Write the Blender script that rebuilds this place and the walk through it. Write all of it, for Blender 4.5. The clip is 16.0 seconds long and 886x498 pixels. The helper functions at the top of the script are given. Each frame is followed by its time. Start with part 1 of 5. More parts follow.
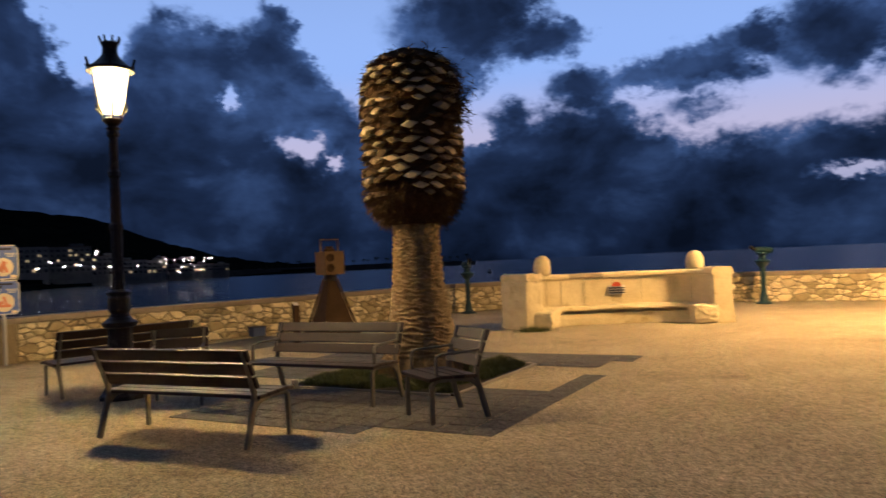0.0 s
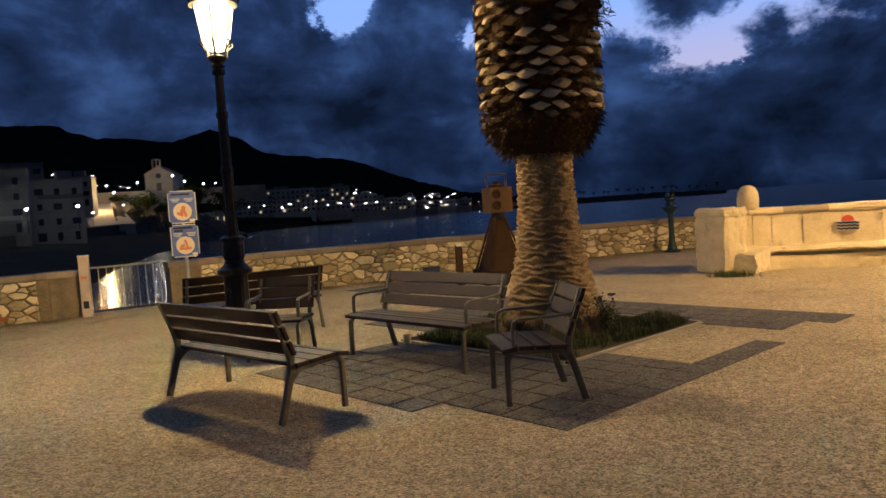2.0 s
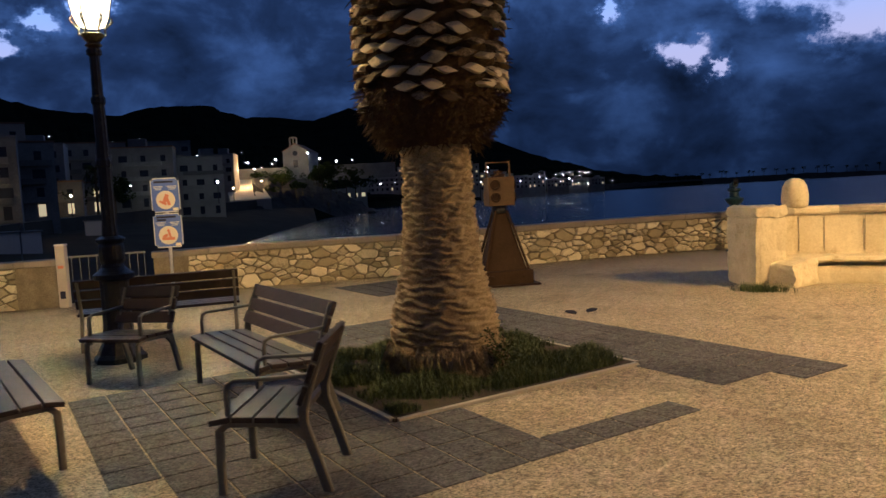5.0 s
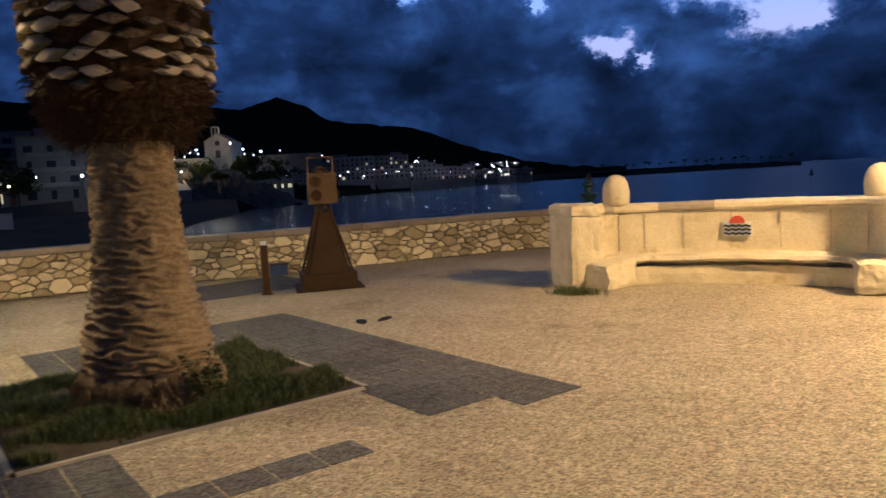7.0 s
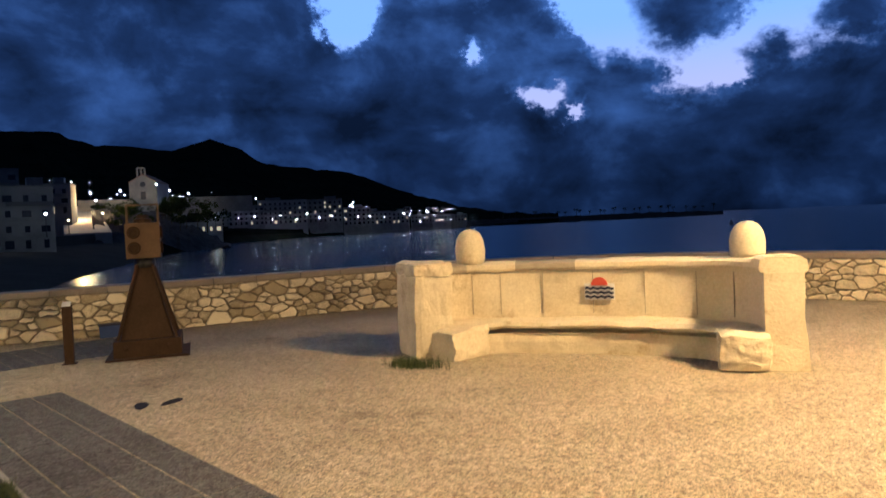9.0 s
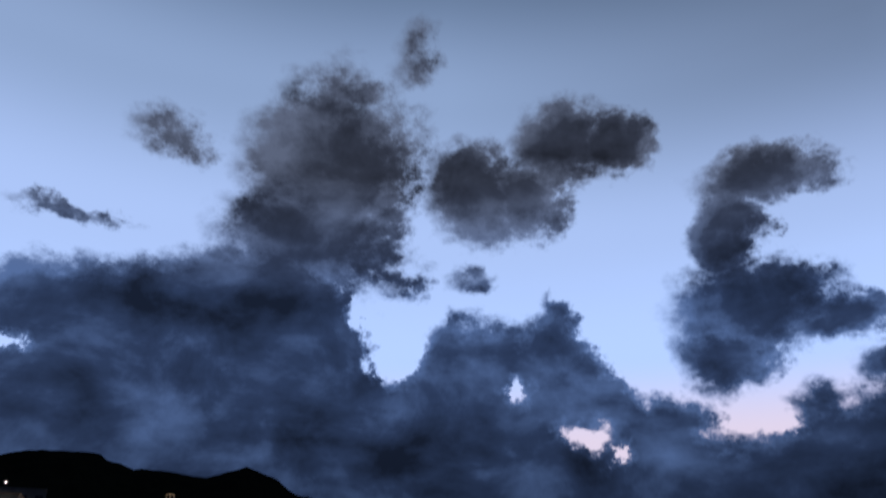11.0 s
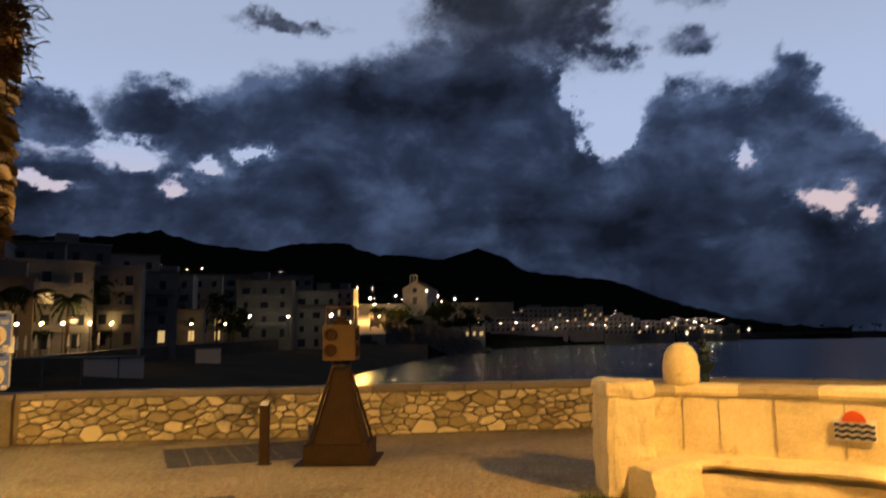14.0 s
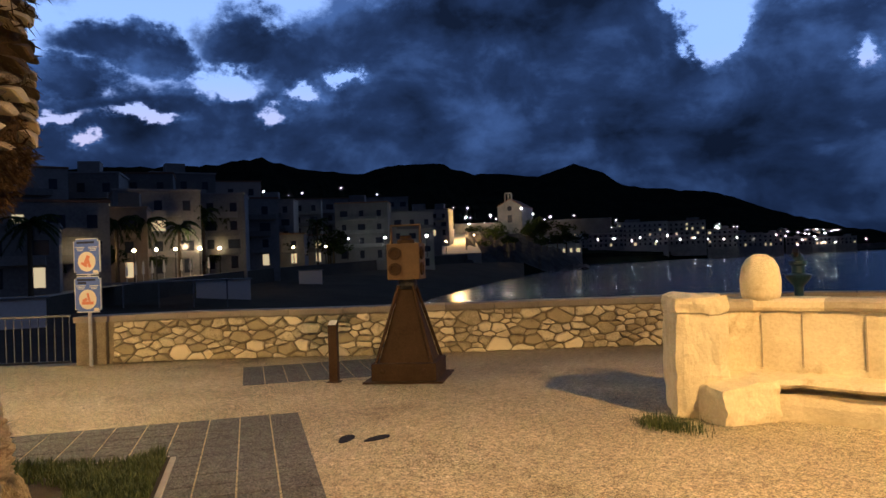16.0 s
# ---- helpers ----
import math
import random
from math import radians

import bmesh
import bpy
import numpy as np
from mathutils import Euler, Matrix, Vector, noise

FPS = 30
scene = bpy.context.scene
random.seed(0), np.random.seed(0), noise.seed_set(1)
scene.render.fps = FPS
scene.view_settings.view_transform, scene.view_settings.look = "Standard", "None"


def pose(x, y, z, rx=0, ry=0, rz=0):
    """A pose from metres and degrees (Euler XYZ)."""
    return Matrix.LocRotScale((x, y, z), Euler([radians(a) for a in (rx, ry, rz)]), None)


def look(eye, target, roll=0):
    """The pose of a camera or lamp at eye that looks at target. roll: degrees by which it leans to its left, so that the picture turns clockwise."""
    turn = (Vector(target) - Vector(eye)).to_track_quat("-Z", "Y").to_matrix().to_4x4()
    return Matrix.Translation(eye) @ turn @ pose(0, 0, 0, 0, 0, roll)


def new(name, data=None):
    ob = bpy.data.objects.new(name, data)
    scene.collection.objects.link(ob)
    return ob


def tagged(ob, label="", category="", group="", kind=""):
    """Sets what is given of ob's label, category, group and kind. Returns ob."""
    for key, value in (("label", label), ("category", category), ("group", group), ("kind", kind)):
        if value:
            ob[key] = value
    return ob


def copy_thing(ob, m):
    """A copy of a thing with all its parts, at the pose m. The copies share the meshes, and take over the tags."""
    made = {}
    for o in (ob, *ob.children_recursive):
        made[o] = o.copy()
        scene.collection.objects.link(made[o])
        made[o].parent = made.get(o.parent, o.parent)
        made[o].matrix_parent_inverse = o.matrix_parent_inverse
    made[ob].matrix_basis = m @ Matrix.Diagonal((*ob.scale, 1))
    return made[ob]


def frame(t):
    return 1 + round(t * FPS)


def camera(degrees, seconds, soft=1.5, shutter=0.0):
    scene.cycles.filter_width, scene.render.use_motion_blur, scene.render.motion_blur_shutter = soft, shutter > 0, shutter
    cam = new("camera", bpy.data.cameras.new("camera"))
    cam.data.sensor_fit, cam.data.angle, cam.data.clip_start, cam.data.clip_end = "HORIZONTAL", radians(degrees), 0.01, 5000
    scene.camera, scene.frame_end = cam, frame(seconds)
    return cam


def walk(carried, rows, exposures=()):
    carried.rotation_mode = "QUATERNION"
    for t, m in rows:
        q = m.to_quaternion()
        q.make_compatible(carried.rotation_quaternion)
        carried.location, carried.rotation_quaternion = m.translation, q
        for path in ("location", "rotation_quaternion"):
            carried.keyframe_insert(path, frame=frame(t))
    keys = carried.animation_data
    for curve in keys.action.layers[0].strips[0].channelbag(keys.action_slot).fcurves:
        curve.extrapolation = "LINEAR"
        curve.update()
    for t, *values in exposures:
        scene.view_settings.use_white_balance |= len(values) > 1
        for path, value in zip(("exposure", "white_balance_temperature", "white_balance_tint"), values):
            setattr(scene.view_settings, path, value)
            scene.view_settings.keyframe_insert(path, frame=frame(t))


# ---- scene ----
cam = camera(62.0, 16.0, shutter=0.4)
PATH = [
    (0, (-0.481, 1.264, 1.487), (-0.667, 3.255, 1.522), -2.6),
    (0.5, (-0.235, 1.587, 1.509), (-0.679, 3.536, 1.558), -2.9),
    (1, (0.004, 1.956, 1.513), (-0.58, 3.869, 1.531), -3.1),
    (1.5, (0.208, 2.442, 1.493), (-0.479, 4.32, 1.436), -3.3),
    (2, (0.533, 2.944, 1.481), (-0.284, 4.767, 1.371), -3.9),
    (2.5, (0.799, 3.505, 1.503), (-0.104, 5.283, 1.348), -4.0),
    (3, (1.007, 3.925, 1.596), (0.029, 5.66, 1.421), -4.1),
    (5.5, (2.288, 5.818, 1.569), (1.155, 7.46, 1.424), -3.1),
    (6, (2.577, 6.206, 1.572), (1.478, 7.869, 1.413), -3.2),
    (6.5, (2.815, 6.657, 1.566), (1.775, 8.356, 1.387), -3.1),
    (7, (3.089, 7.021, 1.576), (2.118, 8.76, 1.393), -3.3),
    (7.5, (3.24, 7.487, 1.52), (2.362, 9.274, 1.335), -3.0),
    (8, (3.374, 7.882, 1.546), (2.569, 9.702, 1.351), -3.0),
    (10.5, (3.832, 9.665, 1.686), (2.984, 11.399, 2.209), -0.7),
    (11, (3.83, 9.71, 1.675), (3.006, 11.346, 2.478), 0.17),
    (11.5, (3.828, 9.755, 1.663), (3.04, 11.283, 2.684), 1.78),
    (12, (3.826, 9.8, 1.652), (3.052, 11.246, 2.796), 2.9),
    (12.5, (3.824, 9.846, 1.64), (3.005, 11.259, 2.794), 2.91),
    (13, (3.823, 9.891, 1.629), (2.813, 11.383, 2.496), 1.83),
    (13.5, (3.821, 9.936, 1.618), (2.595, 11.431, 2.131), 0.25),
    (14, (3.819, 9.981, 1.606), (2.445, 11.414, 1.847), -0.84),
    (14.5, (3.817, 10.026, 1.595), (2.36, 11.392, 1.701), -1.4),
    (15, (3.771, 10.23, 1.6), (2.276, 11.557, 1.67), -1.8),
    (15.5, (3.752, 10.373, 1.586), (2.23, 11.669, 1.63), -2.0),
    (16, (3.839, 10.536, 1.581), (2.277, 11.784, 1.609), -2.0),
]
walk(cam, [(t, look(eye, target, roll)) for t, eye, target, roll in PATH],
     exposures=[(0.0, -0.05, 5750, 10), (3.0, 0.0, 5250, 10), (5.5, 0.05, 5100, 10), (8.0, 0.1, 4550, 10), (10.3, 0.15, 5300, 10), (11.0, 0.4, 6700, 10), (11.6, 0.35, 9300, 12), (12.8, 0.32, 9500, 12), (13.6, 0.1, 9500, 12), (14.2, 0.1, 7300, 10), (14.8, 0.25, 5750, 10), (16.0, 0.25, 5450, 10)])

# ---- world and lights ----
def nd(nt, kind, x=None, **kw):
    n = nt.nodes.new(kind)
    for k, v in kw.items():
        n.inputs[k].default_value = v
    return n


def mth(nt, op, a, b=None, c=None, clamp=False):
    n = nt.nodes.new("ShaderNodeMath")
    n.operation, n.use_clamp = op, clamp
    for i, v in enumerate((a, b, c)):
        if v is None:
            continue
        if isinstance(v, (int, float)):
            n.inputs[i].default_value = v
        else:
            nt.links.new(v, n.inputs[i])
    return n.outputs[0]


# dusk sky: clear gradient behind a broken bank of dark cloud
world = bpy.data.worlds.new("dusk")
scene.world = world
world.use_nodes = True
wn = world.node_tree
wn.nodes.clear()
tcw = wn.nodes.new("ShaderNodeTexCoord")
sepw = wn.nodes.new("ShaderNodeSeparateXYZ")
wn.links.new(tcw.outputs["Generated"], sepw.inputs[0])
AZ = mth(wn, "MULTIPLY", mth(wn, "ARCTAN2", mth(wn, "MULTIPLY", sepw.outputs[0], -1.0), sepw.outputs[1]), 57.29578)
EL = mth(wn, "MULTIPLY", mth(wn, "ARCSINE", sepw.outputs[2]), 57.29578)
flat = wn.nodes.new("ShaderNodeVectorMath")
flat.operation = "MULTIPLY"
wn.links.new(tcw.outputs["Generated"], flat.inputs[0])
flat.inputs[1].default_value = (1.0, 1.0, 1.35)
streak = wn.nodes.new("ShaderNodeVectorMath")
streak.operation = "MULTIPLY"
wn.links.new(tcw.outputs["Generated"], streak.inputs[0])
streak.inputs[1].default_value = (1.0, 1.0, 2.8)
n_big = nd(wn, "ShaderNodeTexNoise", Scale=5.0, Detail=5.0, Roughness=0.55)
n_fine = nd(wn, "ShaderNodeTexNoise", Scale=22.0, Detail=9.0, Roughness=0.68)
n_puff = nd(wn, "ShaderNodeTexVoronoi", Scale=24.0, Detail=3.0, Roughness=0.55, Lacunarity=2.3)
n_puff.feature = "SMOOTH_F1"
n_puff.inputs["Smoothness"].default_value = 0.35
n_puff.normalize = True
for n in (n_big, n_fine, n_puff):
    wn.links.new(flat.outputs[0], n.inputs["Vector"])
comb = wn.nodes.new("ShaderNodeCombineXYZ")
wob = wn.nodes.new("ShaderNodeSeparateColor")
wn.links.new(n_fine.outputs["Color"], wob.inputs[0])
wob2 = wn.nodes.new("ShaderNodeSeparateColor")
wn.links.new(n_big.outputs["Color"], wob2.inputs[0])
wx = mth(wn, "ADD", mth(wn, "MULTIPLY_ADD", wob.outputs[0], 4.8, -2.4), mth(wn, "MULTIPLY_ADD", wob2.outputs[0], 5.0, -2.5))
wy = mth(wn, "ADD", mth(wn, "MULTIPLY_ADD", wob.outputs[1], 3.6, -1.8), mth(wn, "MULTIPLY_ADD", wob2.outputs[1], 3.0, -1.5))
WAZ, WEL = mth(wn, "ADD", AZ, wx), mth(wn, "ADD", EL, wy)
wn.links.new(WAZ, comb.inputs[0])
wn.links.new(WEL, comb.inputs[1])


def blob(total, az, el, ra, re, gain):
    """Adds to (or takes from) the cloud cover round one bearing and height."""
    s = wn.nodes.new("ShaderNodeVectorMath")
    s.operation = "SUBTRACT"
    wn.links.new(comb.outputs[0], s.inputs[0])
    s.inputs[1].default_value = (az, el, 0)
    k = wn.nodes.new("ShaderNodeVectorMath")
    k.operation = "MULTIPLY"
    wn.links.new(s.outputs[0], k.inputs[0])
    k.inputs[1].default_value = (1 / ra, 1 / re, 0)
    ln = wn.nodes.new("ShaderNodeVectorMath")
    ln.operation = "LENGTH"
    wn.links.new(k.outputs[0], ln.inputs[0])
    fall = mth(wn, "MULTIPLY_ADD", ln.outputs["Value"], -0.85, 1.4, clamp=True)
    if gain > 0:
        return mth(wn, "MAXIMUM", total, mth(wn, "MULTIPLY", fall, gain))
    return mth(wn, "MULTIPLY_ADD", mth(wn, "MULTIPLY", fall, fall), gain, total)


# upper edge of the cloud bank: bearing and height in degrees
BANK = ((-60, 8), (-25, 8.2), (-16, 8.6), (-12, 9.0), (-8, 11.5), (-4, 11), (0, 11.2), (3, 8.8), (5.5, 8), (8, 9.5), (11, 11), (12.7, 12.2), (14.2, 15), (17.3, 20.2), (19.5, 17.2), (22.5, 17.8), (27, 18.2), (30.5, 13.6), (32.5, 16), (34, 20), (39, 23.4), (45, 22.8), (52, 20.8), (58, 20), (63, 17), (67, 13.5), (80, 12.5), (100, 14))
top = wn.nodes.new("ShaderNodeValToRGB")
wn.links.new(mth(wn, "MULTIPLY_ADD", WAZ, 1 / 160.0, 60 / 160.0, clamp=True), top.inputs[0])
for i, (a, e) in enumerate(BANK):
    el_ = top.color_ramp.elements[i] if i == 0 else (top.color_ramp.elements.new((a + 60) / 160.0) if i < len(BANK) - 1 else top.color_ramp.elements[len(BANK) - 1])
    el_.position = (a + 60) / 160.0
    el_.color = (e / 40.0, e / 40.0, e / 40.0, 1)
# clouds that stand over the bank, thin wisps, and holes: bearing, height, half width, half height
TOWERS = ((36, 29.5, 6.6, 6.4), (38, 24, 7, 4), (23.4, 27.8, 4.2, 3.5), (19.3, 27.6, 3, 3), (15.5, 31.3, 3.8, 2.6), (11.6, 30.8, 3, 1.7), (1.0, 26.9, 4.3, 1.8), (3.9, 23.3, 2.3, 3.6), (2.8, 17.6, 5, 2.8), (-2.6, 16.2, 3.2, 1.4), (5.2, 14.3, 3.2, 2.2))
PUFFS = ((9.7, 9.2, 3, 2), (-15, 13.4, 3.6, 1.4), (-10.8, 13.3, 2.4, 1.1), (-18.8, 14.6, 2.8, 1.3), (-6, 12.6, 2.4, 1.5), (-24, 14.2, 4, 2.6), (75.1, 15.8, 4, 1.3), (71, 14.6, 3.4, 1.3), (78, 13.2, 3, 1.6), (65, 16, 4, 2), (85, 22, 7, 4))
WISPS = ((50, 30.4, 3.4, 1.8), (29, 38, 2.2, 2.2), (31, 21, 2, 1.1), (25, 21.4, 2, 0.9), (56, 24, 4, 0.7), (-14.5, 10.6, 3, 0.9))
HOLES = ((15.8, 9.2, 2.0, 1.2), (13.5, 7.8, 1.0, 0.8), (66.4, 13.4, 2.6, 1.1), (64.2, 11.2, 1.5, 0.7), (61.2, 12.5, 1.8, 0.8), (57.7, 13.7, 1.1, 0.8), (73.4, 10.8, 3.2, 0.6), (79.2, 10.4, 2, 0.7), (77, 9.1, 1.3, 0.5), (20.5, 12.7, 0.9, 1.1), (-23.6, 4.7, 2.6, 0.5), (30.2, 15, 2, 1.6), (3.4, 9.8, 2.6, 0.9))
cover = mth(wn, "MULTIPLY_ADD", mth(wn, "SUBTRACT", mth(wn, "MULTIPLY", top.outputs[0], 40.0), WEL), 0.3, 0.5, clamp=True)
for c in TOWERS + PUFFS:
    cover = blob(cover, *c, 1.0)
for c in WISPS:
    cover = blob(cover, *c, 0.56)
for c in HOLES:
    cover = blob(cover, *c, -0.95)
high = mth(wn, "MULTIPLY", mth(wn, "MULTIPLY_ADD", EL, 0.1, -5.2, clamp=True), mth(wn, "MULTIPLY_ADD", n_big.outputs[0], 1.4, -0.65, clamp=True))
cover = mth(wn, "MAXIMUM", cover, high)
# cloud closed over the unseen sky beside, behind and overhead, to cut ambient light
behind = mth(wn, "MULTIPLY_ADD", mth(wn, "ABSOLUTE", mth(wn, "ADD", AZ, -32.0)), 0.06, -3.7, clamp=True)
zenith = mth(wn, "MULTIPLY_ADD", EL, 0.07, -4.2, clamp=True)
cover = mth(wn, "MAXIMUM", cover, mth(wn, "MAXIMUM", behind, zenith))
ragged = mth(wn, "ADD", mth(wn, "MULTIPLY_ADD", n_puff.outputs["Distance"], -1.1, 0.42), mth(wn, "MULTIPLY_ADD", n_fine.outputs[0], 1.3, -0.65))
inside = mth(wn, "MULTIPLY_ADD", mth(wn, "ABSOLUTE", mth(wn, "MULTIPLY_ADD", cover, 2.0, -1.0)), -0.75, 1.0, clamp=True)
body = mth(wn, "MULTIPLY_ADD", ragged, inside, cover)
soft_edge = wn.nodes.new("ShaderNodeMapRange")
soft_edge.interpolation_type = "SMOOTHSTEP"
wn.links.new(body, soft_edge.inputs["Value"])
soft_edge.inputs["From Min"].default_value, soft_edge.inputs["From Max"].default_value = 0.2, 0.74
dense = soft_edge.outputs["Result"]
ramp = wn.nodes.new("ShaderNodeValToRGB")
wn.links.new(mth(wn, "MULTIPLY_ADD", EL, 1 / 60.0, 0.0, clamp=True), ramp.inputs[0])
ramp.color_ramp.interpolation = "EASE"
ramp.color_ramp.elements[0].position, ramp.color_ramp.elements[0].color = 0.0, (0.3, 0.34, 0.5, 1)
ramp.color_ramp.elements[1].position, ramp.color_ramp.elements[1].color = 1.0, (0.06, 0.09, 0.155, 1)
for pos, col in ((0.14, (0.72, 0.64, 0.82, 1)), (0.25, (0.44, 0.62, 1.08, 1)), (0.4, (0.39, 0.54, 0.92, 1)), (0.58, (0.25, 0.36, 0.6, 1)), (0.76, (0.105, 0.165, 0.285, 1))):
    e = ramp.color_ramp.elements.new(pos)
    e.color = col
cl = wn.nodes.new("ShaderNodeValToRGB")
n_body = nd(wn, "ShaderNodeTexNoise", Scale=8.0, Detail=6.0, Roughness=0.55, Distortion=0.3)
n_band = nd(wn, "ShaderNodeTexNoise", Scale=5.5, Detail=5.0, Roughness=0.5, Distortion=0.2)
wn.links.new(flat.outputs[0], n_body.inputs["Vector"])
wn.links.new(streak.outputs[0], n_band.inputs["Vector"])
shade = mth(wn, "ADD", mth(wn, "MULTIPLY", n_band.outputs[0], 0.34), mth(wn, "MULTIPLY", n_body.outputs[0], 0.6))
shade = mth(wn, "MULTIPLY_ADD", n_puff.outputs["Distance"], 0.12, shade)
shade = mth(wn, "MULTIPLY_ADD", mth(wn, "SUBTRACT", 1.0, mth(wn, "MINIMUM", body, 1.0)), 0.38, shade)
wn.links.new(shade, cl.inputs[0])
cl.color_ramp.elements[0].position, cl.color_ramp.elements[0].color = 0.38, (0.008, 0.0135, 0.031, 1)
cl.color_ramp.elements[1].position, cl.color_ramp.elements[1].color = 0.7, (0.082, 0.145, 0.33, 1)
mid_ = cl.color_ramp.elements.new(0.52)
mid_.color = (0.024, 0.043, 0.105, 1)
mixw = wn.nodes.new("ShaderNodeMix")
mixw.data_type = "RGBA"
wn.links.new(dense, mixw.inputs[0])
dim = mth(wn, "MULTIPLY", mth(wn, "MULTIPLY_ADD", EL, 1 / 15.0, -1.4, clamp=True), mth(wn, "MULTIPLY_ADD", AZ, -1 / 35.0, 0.75, clamp=True))
clear = wn.nodes.new("ShaderNodeVectorMath")
clear.operation = "SCALE"
wn.links.new(ramp.outputs[0], clear.inputs[0])
wn.links.new(mth(wn, "MULTIPLY_ADD", dim, -0.42, 1.0), clear.inputs["Scale"])
wn.links.new(clear.outputs[0], mixw.inputs[6])
low = wn.nodes.new("ShaderNodeVectorMath")
low.operation = "SCALE"
greyer = wn.nodes.new("ShaderNodeHueSaturation")
wn.links.new(cl.outputs[0], greyer.inputs["Color"])
wn.links.new(mth(wn, "MULTIPLY_ADD", mth(wn, "MULTIPLY_ADD", EL, 0.1, -1.9, clamp=True), -0.32, 1.0), greyer.inputs["Saturation"])
wn.links.new(mth(wn, "MULTIPLY_ADD", mth(wn, "MULTIPLY_ADD", EL, 0.1, -1.9, clamp=True), -0.4, 1.0), greyer.inputs["Value"])
wn.links.new(greyer.outputs[0], low.inputs[0])
wn.links.new(mth(wn, "MINIMUM", mth(wn, "MAXIMUM", mth(wn, "MULTIPLY_ADD", EL, 0.045, 0.45), 0.45), 1.0), low.inputs["Scale"])
wn.links.new(low.outputs[0], mixw.inputs[7])
bg = wn.nodes.new("ShaderNodeBackground")
bg.inputs["Strength"].default_value = 0.8
wn.links.new(mixw.outputs[2], bg.inputs[0])
ow = wn.nodes.new("ShaderNodeOutputWorld")
wn.links.new(bg.outputs[0], ow.inputs[0])


def lamp_light(name, place, watts, colour, radius=0.12):
    d = bpy.data.lights.new(name, "POINT")
    d.energy, d.color, d.shadow_soft_size = watts, colour, radius
    ob = new(name, d)
    ob.location = place
    return ob


EYE0 = Vector((3.8, 10.5, 0))
SODIUM = (1.0, 0.585, 0.2)
lamp_light("lantern_light", (-5.3, 9.9, 3.75), 1050, (1.0, 0.63, 0.24), 0.1)
shaded = bpy.data.lights.new("unseen_plaza_light", "SPOT")
shaded.energy, shaded.color, shaded.shadow_soft_size = 5400, SODIUM, 0.15
shaded.spot_size, shaded.spot_blend = radians(170), 0.65
new("unseen_plaza_light", shaded).location = (7.3, 14.9, 5.3)
lamp_light("street_light", tuple(EYE0 + Vector((-math.sin(radians(50.2)) * 285, math.cos(radians(50.2)) * 285, 15))), 26000, SODIUM, 0.4)
lamp_light("church_light", tuple(EYE0 + Vector((-math.sin(radians(46.4)) * 312, math.cos(radians(46.4)) * 312, 23))), 2600, (1.0, 0.8, 0.55), 0.4)
lamp_light("promenade_light", tuple(EYE0 + Vector((-math.sin(radians(70)) * 112, math.cos(radians(70)) * 112, 5))), 600, (1.0, 0.66, 0.32), 0.4)
# added fill from the right for the near paving; no lamp known here
lamp_light("unseen_plaza_light", (15.0, 5.0, 5.6), 60, SODIUM, 0.15)


# ---- materials ----
def mat(name, a, b, rough=0.8, scale=6.0, fine=60.0, bump=0.3, metal=0.0, island=0.0, spots=None, spot_scale=2.0, dist=0.01, obj_random=0.0):
    m = bpy.data.materials.new(name)
    m.use_nodes = True
    nt = m.node_tree
    p = nt.nodes["Principled BSDF"]
    tc = nt.nodes.new("ShaderNodeNewGeometry")
    n1 = nd(nt, "ShaderNodeTexNoise", Scale=scale, Detail=5.0, Roughness=0.6)
    n2 = nd(nt, "ShaderNodeTexNoise", Scale=fine, Detail=4.0, Roughness=0.65)
    for n in (n1, n2):
        nt.links.new(tc.outputs["Position"], n.inputs["Vector"])
    f = mth(nt, "ADD", mth(nt, "MULTIPLY", n1.outputs[0], 0.6), mth(nt, "MULTIPLY", n2.outputs[0], 0.6))
    if obj_random:
        oi = nt.nodes.new("ShaderNodeObjectInfo")
        f = mth(nt, "ADD", f, mth(nt, "MULTIPLY", mth(nt, "SUBTRACT", oi.outputs["Random"], 0.5), obj_random))
    if island:
        f = mth(nt, "ADD", f, mth(nt, "MULTIPLY", mth(nt, "SUBTRACT", tc.outputs["Random Per Island"], 0.5), island))
    f = mth(nt, "MULTIPLY_ADD", f, 2.2, -0.82, clamp=True)
    mix = nt.nodes.new("ShaderNodeMix")
    mix.data_type = "RGBA"
    nt.links.new(f, mix.inputs[0])
    mix.inputs[6].default_value, mix.inputs[7].default_value = (*a, 1), (*b, 1)
    col = mix.outputs[2]
    if spots:
        n3 = nd(nt, "ShaderNodeTexNoise", Scale=spot_scale, Detail=6.0, Roughness=0.7)
        nt.links.new(tc.outputs["Position"], n3.inputs["Vector"])
        k = mth(nt, "MULTIPLY_ADD", n3.outputs[0], 6.0, -3.4, clamp=True)
        mx = nt.nodes.new("ShaderNodeMix")
        mx.data_type = "RGBA"
        nt.links.new(k, mx.inputs[0])
        nt.links.new(col, mx.inputs[6])
        mx.inputs[7].default_value = (*spots, 1)
        col = mx.outputs[2]
    nt.links.new(col, p.inputs["Base Color"])
    p.inputs["Roughness"].default_value, p.inputs["Metallic"].default_value = rough, metal
    p.inputs["Specular IOR Level"].default_value = 0.15 if rough > 0.7 else 0.4
    if bump:
        bp = nd(nt, "ShaderNodeBump", Strength=bump, Distance=dist)
        nt.links.new(f, bp.inputs["Height"])
        nt.links.new(bp.outputs[0], p.inputs["Normal"])
    return m


